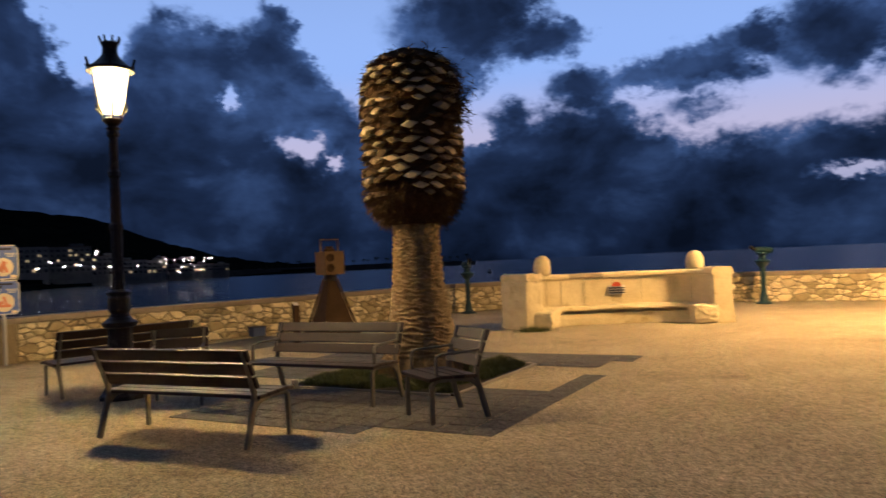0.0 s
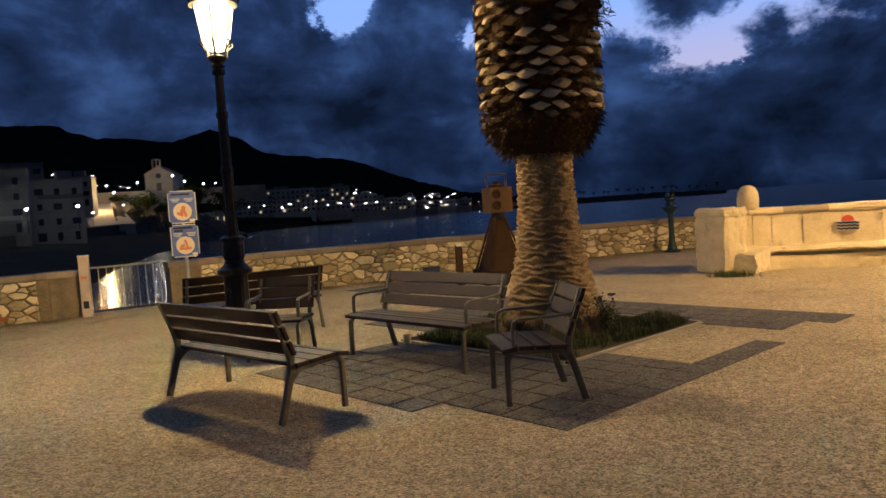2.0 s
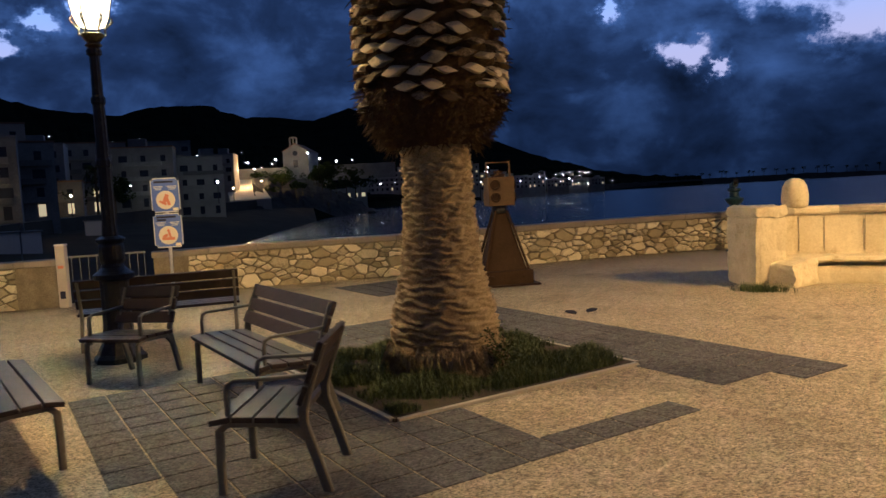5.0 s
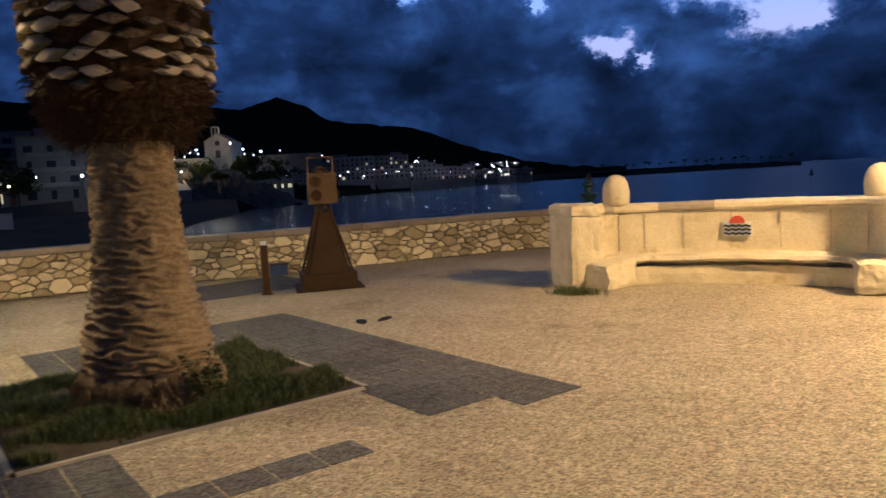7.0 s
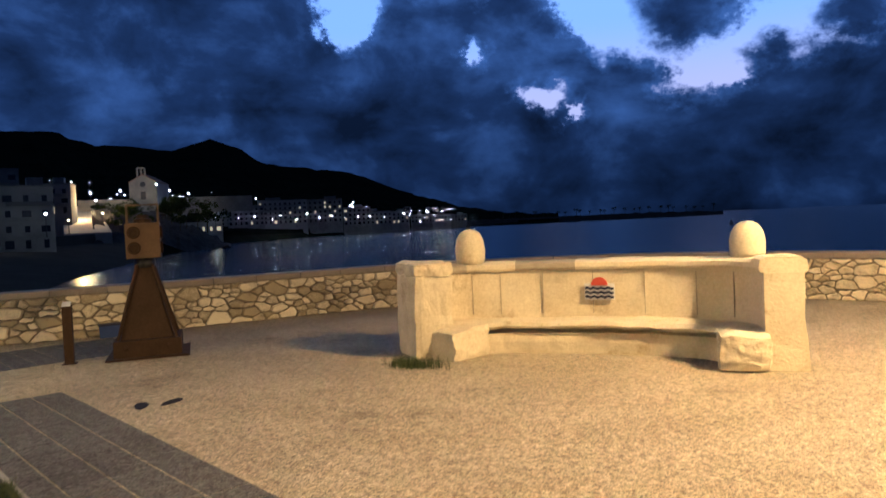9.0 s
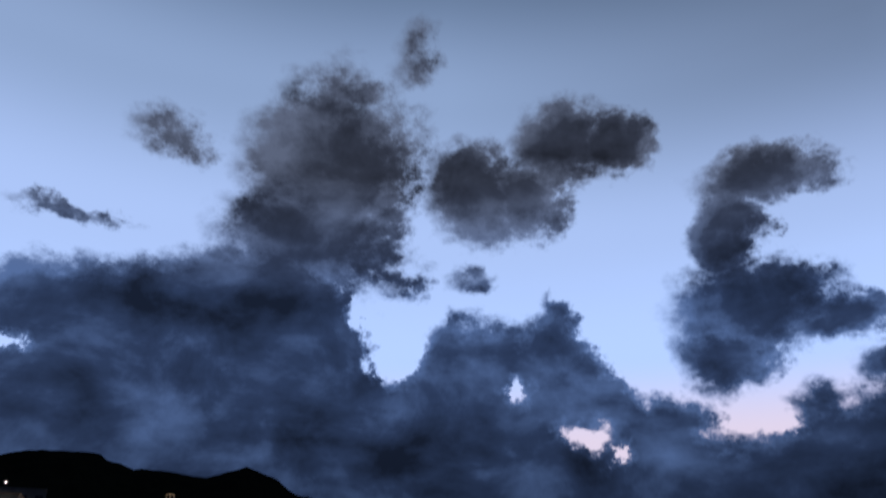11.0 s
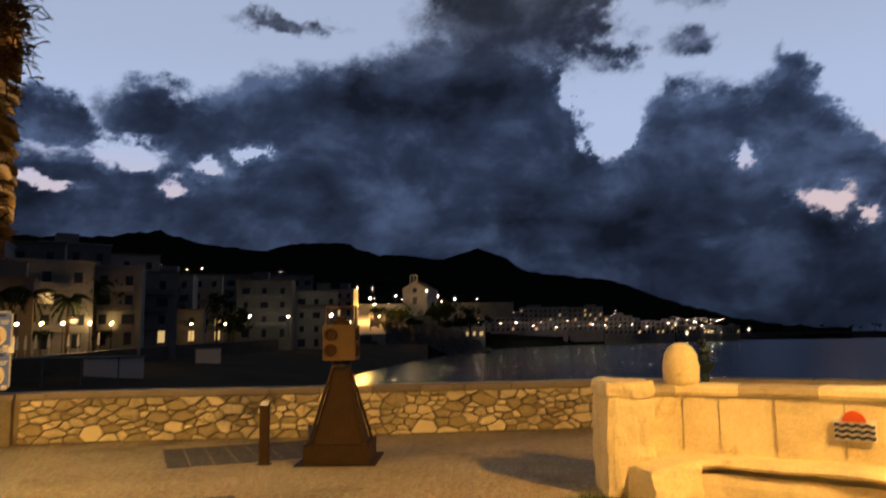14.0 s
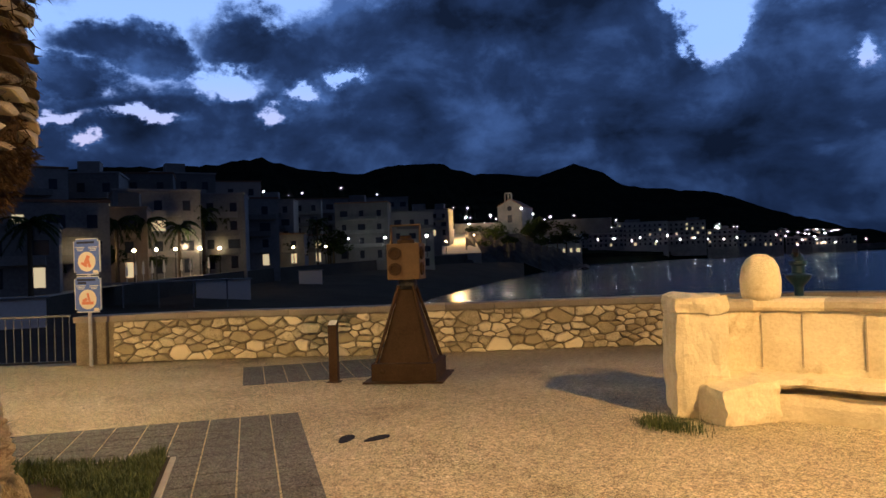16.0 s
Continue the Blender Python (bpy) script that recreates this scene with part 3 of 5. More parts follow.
def building(az, d, width, storeys, label, z=None, material=None, deep=10.0, lit=0.08, balcony=True, turn=0, seed=0, pitch=3.1, category="house"):
    r = random.Random(int(az * 100) + seed)
    z0 = land_z(az, d) if z is None else z
    p = polar(az, d, z0)
    h = storeys * pitch + 0.9
    b = tagged(empty("apartment_building" if storeys > 3 else "house", pose(p.x, p.y, z0, 0, 0, az + turn)), label, category)
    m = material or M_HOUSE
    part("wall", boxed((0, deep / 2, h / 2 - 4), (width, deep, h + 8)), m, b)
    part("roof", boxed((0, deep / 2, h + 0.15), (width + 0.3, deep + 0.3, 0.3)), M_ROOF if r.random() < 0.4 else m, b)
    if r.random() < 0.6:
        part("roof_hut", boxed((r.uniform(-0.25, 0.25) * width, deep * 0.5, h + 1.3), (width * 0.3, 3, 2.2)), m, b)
    n = max(2, int(width / 3.4))
    for s in range(storeys):
        for i in range(n):
            x = width * ((i + 0.5) / n - 0.5)
            wide = 1.9 if (i + s * balcony) % 3 == 0 else 1.1
            on = r.random() < lit * (2.2 if s == 0 else 1)
            obj("window", pane(on), b, m=Matrix.Translation((x, 0.0, s * pitch + 1.75)) @ Matrix.Diagonal((wide, 1, 1.5 if s else 2.0, 1)))
        if balcony and s:
            part("balcony", boxed((width * r.uniform(-0.08, 0.08), -0.45, s * pitch + 0.5), (width * r.uniform(0.55, 0.85), 0.9, 0.95)), m, b)
    return b


W, O = "white rendered seafront building with dark windows and balconies", "ochre rendered seafront building with dark windows"
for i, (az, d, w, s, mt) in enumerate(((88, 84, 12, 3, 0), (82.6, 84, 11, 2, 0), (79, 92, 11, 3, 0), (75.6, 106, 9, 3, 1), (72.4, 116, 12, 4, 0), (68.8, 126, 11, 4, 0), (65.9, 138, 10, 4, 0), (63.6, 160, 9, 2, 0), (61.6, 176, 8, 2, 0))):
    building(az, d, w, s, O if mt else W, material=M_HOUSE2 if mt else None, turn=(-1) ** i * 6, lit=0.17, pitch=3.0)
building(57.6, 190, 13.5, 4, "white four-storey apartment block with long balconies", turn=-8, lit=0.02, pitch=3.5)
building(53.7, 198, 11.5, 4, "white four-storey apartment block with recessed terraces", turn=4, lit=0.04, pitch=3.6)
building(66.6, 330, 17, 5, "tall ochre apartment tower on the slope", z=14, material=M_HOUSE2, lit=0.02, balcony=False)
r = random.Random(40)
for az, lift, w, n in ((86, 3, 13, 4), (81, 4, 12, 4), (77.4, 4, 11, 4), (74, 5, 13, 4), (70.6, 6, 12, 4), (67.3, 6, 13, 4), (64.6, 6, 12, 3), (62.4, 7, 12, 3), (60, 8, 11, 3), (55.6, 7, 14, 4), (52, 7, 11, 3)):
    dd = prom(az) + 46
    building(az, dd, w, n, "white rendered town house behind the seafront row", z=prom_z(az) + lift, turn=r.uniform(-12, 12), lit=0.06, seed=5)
r = random.Random(77)
for i in range(46):
    az = r.uniform(46, 82) if i < 34 else r.uniform(24, 45)
    d = r.uniform(1.25, 2.6) * prom(az) + 30
    if 43 < az < 50 and d < 480:
        continue
    building(az, d, r.uniform(8, 13) * (1.4 if d > 500 else 1), r.choice((2, 2, 3)), "pale house on the dark hillside", turn=r.uniform(-25, 25), lit=0.05, seed=i, deep=8, balcony=False)
for az, d, w, s in ((38.9, 560, 26, 4), (36.2, 565, 36, 5), (33.2, 575, 30, 5), (30.6, 610, 22, 4), (28.9, 640, 22, 3), (27.4, 690, 20, 3), (25.6, 760, 22, 2), (24.2, 800, 24, 2), (22.8, 860, 22, 2)):
    building(az, d, w, s, "pale waterfront hotel block with dark window rows", z=6 if az > 31 else 3, lit=0.1, deep=16, balcony=True, pitch=3.4, category="hotel")


def church():
    p = polar(46.1, 330, 17.0)
    c = tagged(empty("church", pose(p.x, p.y, p.z, 0, 0, 46.1 - 14)), "white hillside church with gabled front and small bell gable", "church")
    w, h, top = 11.0, 7.0, 10.2
    bm = bmesh.new()
    fr = [bm.verts.new(v) for v in ((-w / 2, 0, -5), (w / 2, 0, -5), (w / 2, 0, h), (0, 0, top), (-w / 2, 0, h))]
    bk = [bm.verts.new((v.co.x, 22, v.co.z)) for v in fr]
    bm.faces.new(fr)
    bm.faces.new(bk[::-1])
    for i in range(5):
        bm.faces.new((fr[i], bk[i], bk[(i + 1) % 5], fr[(i + 1) % 5]))
    bmesh.ops.recalc_face_normals(bm, faces=bm.faces)
    part("wall", bm, M_HOUSE, c)
    for s in (-1, 1):
        a = math.atan2(top - h, w / 2)
        part("roof", boxed((s * w / 4, 11, (h + top) / 2 + 0.2), (math.hypot(w / 2, top - h) + 0.5, 22.6, 0.25), Matrix.Rotation(s * a, 3, "Y")), M_ROOF, c)
    bm = lathe([(1.1, 0), (1.1, 0.2)], 20)
    bmesh.ops.rotate(bm, verts=bm.verts, cent=(0, 0, 0), matrix=Matrix.Rotation(radians(90), 3, "X"))
    part("rose_window", bm, M_DARKPANE, c, m=Matrix.Translation((0, 0.05, 6.2)))
    part("door", boxed((0, 0, 1.6), (2.0, 0.2, 3.2)), M_DARKPANE, c)
    for x in (-1.5, 0.0, 1.5):
        part("bell_gable_pier", boxed((x - 0.6, 0.6, top + 1.0), (0.55, 0.9, 3.4)), M_HOUSE, c)
    part("bell_gable_top", boxed((-0.6, 0.6, top + 2.9), (3.8, 1.0, 0.6), taper=0.6), M_HOUSE, c)


church()
p = polar(42.3, 345, 12)
tagged(part("retaining_wall", boxed((0, 0, 2.5), (46, 1.0, 7)), M_HOUSE, m=pose(p.x, p.y, p.z, 0, 0, 42.3)), "long pale wall beside the church", "wall")
p = polar(48.6, 320, 12)
tagged(part("retaining_wall", boxed((0, 0, 1.2), (20, 1.0, 7)), M_HOUSE, m=pose(p.x, p.y, p.z, 0, 0, 48.6)), "pale terrace wall under the church", "wall")
building(42.6, 392, 26, 1, "low white beach restaurant with lit windows", z=2.2, lit=0.5, pitch=4.2, deep=8, balcony=False, category="restaurant")
a, b = polar(49.9, 246, 3.4), polar(50.4, 345, 15.5)
d = b - a
side = Vector((-d.y, d.x, 0)).normalized() * 6.5
tagged(obj("road", mesh_of("road", [a - side, a + side, b + side, b - side, a - side - Vector((0, 0, 9)), a + side - Vector((0, 0, 9)), b + side - Vector((0, 0, 9)), b - side - Vector((0, 0, 9))], [(0, 1, 2, 3), (0, 4, 5, 1), (1, 5, 6, 2), (2, 6, 7, 3), (3, 7, 4, 0)], M_PROM)), "steep lit street climbing from the beach", "road", kind="structure")


def town_lamp(at, h, bulb, size, m_name="street lamps across the bay"):
    l = tagged(empty("street_lamp", Matrix.Translation(at)), "small lit street lamp on a thin post", "street lamp", m_name)
    part("post", boxed((0, 0, h / 2), (0.14, 0.14, h), taper=0.6), M_IRON, l)
    part("bulb", lathe([(0.1 * size, h), (size, h + size * 0.7), (size, h + size * 1.3), (0.1 * size, h + size * 2)], 8), bulb, l, "glowing bulb")
    return l


warm, cool = town_lamp(polar(81, 86, prom_z(81)), 3.8, G_WARM, 0.22), town_lamp(polar(45.2, 318, 17), 5.0, G_COOL, 0.28)
for az in (79.4, 77.6, 75.9, 74.1, 72.6, 71.3, 69.6, 68.2, 66.9, 65.6, 64.2, 62.8, 60.4):
    dd = prom(az) + 9
    copy_thing(warm, Matrix.Translation(polar(az, dd, land_z(az, dd))))
for k in range(6):
    q = a.lerp(b, k / 5)
    copy_thing(cool if k > 2 else warm, Matrix.Translation(q + side * 0.8 * (-1) ** k))
for az, dd, z in ((58.7, 182, 2.2), (55.8, 184, 2.2), (52.6, 186, 2.4), (47.6, 322, 15), (44.3, 330, 15), (43.0, 336, 14), (41.2, 380, 4), (39.5, 470, 5), (38.3, 500, 6), (37.0, 505, 4), (36.4, 500, 6), (35.2, 505, 3), (34.4, 510, 7), (33.5, 520, 4), (32.5, 540, 5), (31.6, 560, 4), (30.5, 590, 4), (29.6, 600, 5), (28.5, 640, 4), (27.5, 700, 3), (26.6, 720, 3), (25.4, 760, 3), (24.5, 790, 3), (23.6, 840, 2), (22.6, 880, 2), (21.5, 900, 2)):
    copy_thing(cool, pose(*polar(az, dd, z)))
verts, faces = [], []
r = random.Random(9)
for i in range(300):
    az = r.triangular(45, 84, 64) if i < 190 else r.uniform(23, 45)
    dd = r.triangular(600, 2200, 1300) if az > 45 else r.uniform(620, 1300)
    p = polar(az, dd, land_z(az, dd) + r.uniform(8, 20))
    s = r.uniform(0.13, 0.34) * (dd / 600)
    o = len(verts)
    verts += [p + Vector(v) * s for v in ((1, 0, 0), (-1, 0, 0), (0, 1, 0), (0, -1, 0), (0, 0, 1), (0, 0, -1))]
    faces += [(o, o + 2, o + 4), (o + 2, o + 1, o + 4), (o + 1, o + 3, o + 4), (o + 3, o, o + 4), (o + 2, o, o + 5), (o + 1, o + 2, o + 5), (o + 3, o + 1, o + 5), (o, o + 3, o + 5)]
tagged(obj("hillside_lights", mesh_of("hillside_lights", verts, faces, G_COOL)), "scattered lamps of houses over the hillside", "lights", kind="stuff")


def leaf_crown(name, n, rx, rz, z, size, parent, seed):
    r = random.Random(seed)
    verts, faces = [], []
    lobes = [(Vector((r.gauss(0, 0.45), r.gauss(0, 0.45), r.gauss(0, 0.4))), r.uniform(0.35, 0.6)) for _ in range(9)]
    for i in range(n):
        c, k = lobes[i % 9]
        v = Vector((r.gauss(0, 1), r.gauss(0, 1), r.gauss(0, 1))).normalized() * k * r.uniform(0.6, 1.0) + c
        p = Vector((v.x * rx, v.y * rx, z + v.z * rz))
        e1 = Vector((r.gauss(0, 1), r.gauss(0, 1), r.gauss(0, 1))).normalized() * size
        e2 = e1.cross(Vector((r.gauss(0, 1), r.gauss(0, 1), 1))).normalized() * size * 0.6
        o = len(verts)
        verts += [p - e1, p + e2, p + e1, p - e2]
        faces.append((o, o + 1, o + 2, o + 3))
    return obj(name, mesh_of(name, verts, faces, M_TREE), parent)


def tree(at, h, seed):
    t = tagged(empty("tree", Matrix.Translation(at)), "dark leafy seafront tree at dusk", "tree", "trees across the bay")
    part("trunk", lathe([(0.28, -1), (0.22, h * 0.3), (0.14, h * 0.6)], 8), M_BARK, t)
    for k in range(3):
        q = 2.1 * k
        part("limb", tube([(0, 0, h * 0.35), (math.cos(q) * h * 0.12, math.sin(q) * h * 0.12, h * 0.5), (math.cos(q) * h * 0.25, math.sin(q) * h * 0.25, h * 0.65)], 0.14, seg=6), M_BARK, t)
    leaf_crown("crown", 700, h * 0.42, h * 0.34, h * 0.62, h * 0.045, t, seed)
    return t


def date_palm(at, h, seed):
    r = random.Random(seed)
    t = tagged(empty("palm_tree", Matrix.Translation(at)), "tall dark seafront palm with drooping fronds", "palm tree", "palms across the bay")
    part("trunk", lathe([(0.32, -1), (0.24, 1), (0.2, h * 0.95), (0.3, h)], 10), M_BARK, t)
    for i in range(26):
        az, up = r.uniform(0, 6.283), r.uniform(-0.5, 1.3)
        L = r.uniform(2.0, 2.9)
        verts, faces = [], []
        pts = [Vector((math.cos(az) * L * s, math.sin(az) * L * s, h + L * (math.sin(up) * s - 0.75 * s * s))) for s in (0, 0.2, 0.4, 0.6, 0.8, 1.0)]
        sd = Vector((-math.sin(az), math.cos(az), 0))
        for k in range(5):
            for s in (-1, 1):
                o = len(verts)
                q0, q1 = pts[k], pts[k + 1]
                verts += [q0, q0.lerp(q1, 0.55), q0.lerp(q1, 0.8) + sd * s * 0.42 + Vector((0, 0, -0.3))]
                faces.append((o, o + 1, o + 2))
                o = len(verts)
                verts += [q0.lerp(q1, 0.5), q1, q1 + (q1 - q0) * 0.3 + sd * s * 0.38 + Vector((0, 0, -0.3))]
                faces.append((o, o + 1, o + 2))
        obj("frond", mesh_of("frond", verts, faces, M_TREE), t)
    return t


r = random.Random(31)
dp = date_palm(polar(80.6, 80, prom_z(80.6)), 7.0, 1)
for az, h in ((75.2, 7.5), (73.3, 7.8), (71.0, 7.2), (69.3, 9.5), (67.7, 9.8), (66.4, 8.8), (65.0, 9), (61.0, 9.5)):
    dd = prom(az) + r.uniform(8, 16)
    c = copy_thing(dp, Matrix.Translation(polar(az, dd, land_z(az, dd))) @ Matrix.Rotation(r.uniform(0, 6), 4, "Z"))
    c.scale = (1, 1, h / 7.0)
for i in range(26):
    az = 3.9 + 0.62 * i + r.uniform(-0.2, 0.2)
    c = copy_thing(dp, Matrix.Translation(polar(az, 1150 - 10 * az, 3.0)) @ Matrix.Rotation(r.uniform(0, 6), 4, "Z"))
    k = r.uniform(0.7, 1.25)
    c.scale = (k * 1.2, k * 1.2, k)
tr = [tree(polar(63.0, 168, prom_z(63)), 7.5, 1), tree(polar(59.8, 176, prom_z(59.8)), 9.5, 2)]
for i in range(34):
    az = r.choice((r.uniform(58.5, 64), r.uniform(41.5, 49), r.uniform(41.5, 48.5), r.uniform(64, 80)))
    dd = prom(az) + r.uniform(10, 22) if az > 50 else r.uniform(270, 330)
    z = land_z(az, dd) if az > 50 else (dd - 270) * 0.16 + 2.5
    k = r.uniform(0.45, 0.8) if az > 50 else r.uniform(0.6, 1.0)
    c = copy_thing(tr[i % 2], Matrix.Translation(polar(az, dd, z)) @ Matrix.Rotation(r.uniform(0, 6), 4, "Z"))
    c.scale = (k, k, k)
verts, faces = [], []
nA, nD = 40, 8
for i in range(nA):
    az = 40.2 + 9.4 * i / (nA - 1)
    for j in range(nD):
        dd = 262 + 62 * j / (nD - 1) + (46 - az) * 8
        z = SEA - 0.5 + (j / (nD - 1)) ** 0.6 * 17 * math.sin(math.pi * min(1, max(0.03, (az - 40) / 6.5)) / 2) + 2.2 * noise.noise((az * 2, dd * 0.08, 0))
        verts.append(polar(az, dd, z))
for i in range(nA - 1):
    for j in range(nD - 1):
        q = i * nD + j
        faces.append((q, q + 1, q + nD + 1, q + nD))
tagged(obj("rocky_point", mesh_of("rocky_point", verts, faces, M_ROCK)), "dark rocky point below the church", "rocks")


def beach_hut(az, d, w, label):
    p = polar(az, d, land_z(az, d))
    b = tagged(empty("beach_hut", pose(p.x, p.y, p.z, 0, 0, az)), label, "beach hut")
    part("wall", boxed((0, 1.2, 1.0), (w, 2.4, 2.6)), M_WHITE, b)
    part("roof", boxed((0, 1.2, 2.4), (w + 0.4, 2.8, 0.15)), M_HOUSE, b)


beach_hut(81.6, 68, 4.5, "white beach hut on the dark sand")
beach_hut(68.0, 96, 6.5, "low white beach kiosk on the dark sand")
beach_hut(61.6, 130, 4.0, "small pale beach kiosk")
p = polar(72.5, 84, land_z(72.5, 84))
pg = tagged(empty("pergola", pose(p.x, p.y, p.z, 0, 0, 72.5)), "white open beach pergola on posts", "pergola")
part("roof", boxed((0, 2, 2.7), (15, 4, 0.12)), M_HOUSE, pg)
for x in (-7, -3.5, 0, 3.5, 7):
    part("post", boxed((x, 0.2, 1.2), (0.14, 0.14, 3.0)), M_HOUSE, pg)
bu = tagged(empty("buoy", pose(*polar(2.6, 330, SEA))), "small dark buoy far out on the water", "buoy")
part("body", lathe([(0.9, -0.3), (1.0, 0.4), (0.4, 1.1), (0.15, 2.2), (0.05, 2.3)], 12), M_IRON, bu)



def parasol(at):
    p = tagged(empty("parasol", Matrix.Translation(at)), "closed pale terrace parasol on the promenade", "parasol", "closed parasols across the bay")
    part("pole", lathe([(0.04, 0), (0.03, 2.6)], 8), M_ALU, p)
    part("canopy", lathe([(0.06, 0.9), (0.2, 1.0), (0.17, 1.8), (0.07, 2.5), (0.01, 2.6)], 10, 5, 0.25), M_WHITE, p)
    return p


first_parasol = parasol(polar(74.6, prom(74.6) + 6, prom_z(74.6)))
for az in (74.0, 73.5, 72.9, 72.1, 70.9, 70.3, 69.0, 67.6):
    copy_thing(first_parasol, Matrix.Translation(polar(az, prom(az) + 6 + az % 3, prom_z(az))))

# crescent moon
ma, me_ = radians(23.25), radians(48.65)
mp = EYE + Vector((-math.sin(ma) * math.cos(me_), math.cos(ma) * math.cos(me_), math.sin(me_))) * 3600
R = 17.5
out = [(R * math.cos(t), R * math.sin(t)) for t in [math.pi * (i / 24) + math.pi for i in range(25)]]
inn = [(R * math.cos(t), -R * 0.42 * math.sin(t) * -1) for t in [math.pi * (1 - i / 24) + math.pi for i in range(25)]]
mo = part("moon", plate(out + inn[1:-1], 0, 0.5), G_MOON, m=look(mp, EYE) @ pose(0, 0, 0, 0, 0, 25))
tagged(mo, "thin bright crescent moon high in the sky", "moon", kind="structure")

# ---- stone walls round the plaza ----
def half_plane(poly, mx, mz, nx, nz):
    """Keeps the part of a polygon on the near side of a line."""
    out = []
    for i, (x0, z0) in enumerate(poly):
        x1, z1 = poly[(i + 1) % len(poly)]
        d0, d1 = (x0 - mx) * nx + (z0 - mz) * nz, (x1 - mx) * nx + (z1 - mz) * nz
        if d0 <= 0:
            out.append((x0, z0))
        if d0 * d1 < 0:
            t = d0 / (d0 - d1)
            out.append((x0 + (x1 - x0) * t, z0 + (z1 - z0) * t))
    return out


def rubble_cells(first, last, height, r):
    """Irregular stones that fill a strip of wall, big and small ones mixed: (centre, outline)."""
    pts = []
    for _ in range(int((last - first) * 330)):
        x, z = r.uniform(first, last), r.uniform(0.02, height - 0.02)
        rad = r.choice((0.07, 0.09, 0.12, 0.165))
        if all(math.hypot((x - px) / 1.75, z - pz) > (rad + pr) / 2 for px, pz, pr in [q for q in pts if abs(q[0] - x) < 0.34]):
            pts.append((x, z, rad))
    pts.sort()
    cells = []
    for i, (x, z, rad) in enumerate(pts):
        poly = [(max(first, x - 0.3), 0.0), (min(last, x + 0.3), 0.0), (min(last, x + 0.3), height), (max(first, x - 0.3), height)]
        for j in range(max(0, i - 30), min(len(pts), i + 31)):
            px, pz, pr = pts[j]
            if j == i or abs(px - x) > 0.6:
                continue
            dx, dz = (px - x) / 3.0, pz - z
            k = rad / (rad + pr)
            poly = half_plane(poly, x + (px - x) * k, z + (pz - z) * k, dx, dz)
            if len(poly) < 3:
                break
        if len(poly) >= 3:
            cells.append((x, z, poly))
    return cells


def stone_mesh(x, z, poly, r, material):
    """One rubble stone about its centre, its face towards -y."""
    rim = []
    for i, (x0, z0) in enumerate(poly):
        x1, z1 = poly[(i + 1) % len(poly)]
        L = math.hypot(x1 - x0, z1 - z0)
        if L < 0.012:
            continue
        rim.append(((x0 * 0.88 + x1 * 0.12) - x, (z0 * 0.88 + z1 * 0.12) - z))
        if L > 0.07:
            rim.append(((x0 + x1) / 2 - x + r.uniform(-0.008, 0.008), (z0 + z1) / 2 - z + r.uniform(-0.008, 0.008)))
        rim.append(((x0 * 0.12 + x1 * 0.88) - x, (z0 * 0.12 + z1 * 0.88) - z))
    n = len(rim)
    if n < 4:
        return None
    gap, out = r.uniform(0.009, 0.02), r.uniform(0.035, 0.085)
    tx, tz = r.uniform(-0.12, 0.12), r.uniform(-0.12, 0.12)

    def ring(inset, y, rough):
        res = []
        for a, c in rim:
            L = math.hypot(a, c) or 1
            k = max(0.2, 1 - inset / L)
            res.append((a * k + r.uniform(-rough, rough), y + (a * tx + c * tz if y < 0 else 0) + r.uniform(-rough, rough), c * k + r.uniform(-rough, rough)))
        return res

    verts = ring(gap, 0.04, 0) + ring(gap, -out * 0.55, 0.003) + ring(gap + r.uniform(0.012, 0.024), -out, 0.005)
    faces = []
    for k in (0, 1):
        for i in range(n):
            j = (i + 1) % n
            faces.append((k * n + i, k * n + j, (k + 1) * n + j, (k + 1) * n + i))
    verts.append((r.uniform(-0.02, 0.02), -out - r.uniform(-0.006, 0.014), r.uniform(-0.02, 0.02)))
    for i in range(n):
        faces.append((2 * n + i, 2 * n + (i + 1) % n, 3 * n))
    return mesh_of("stone", verts, faces, material)


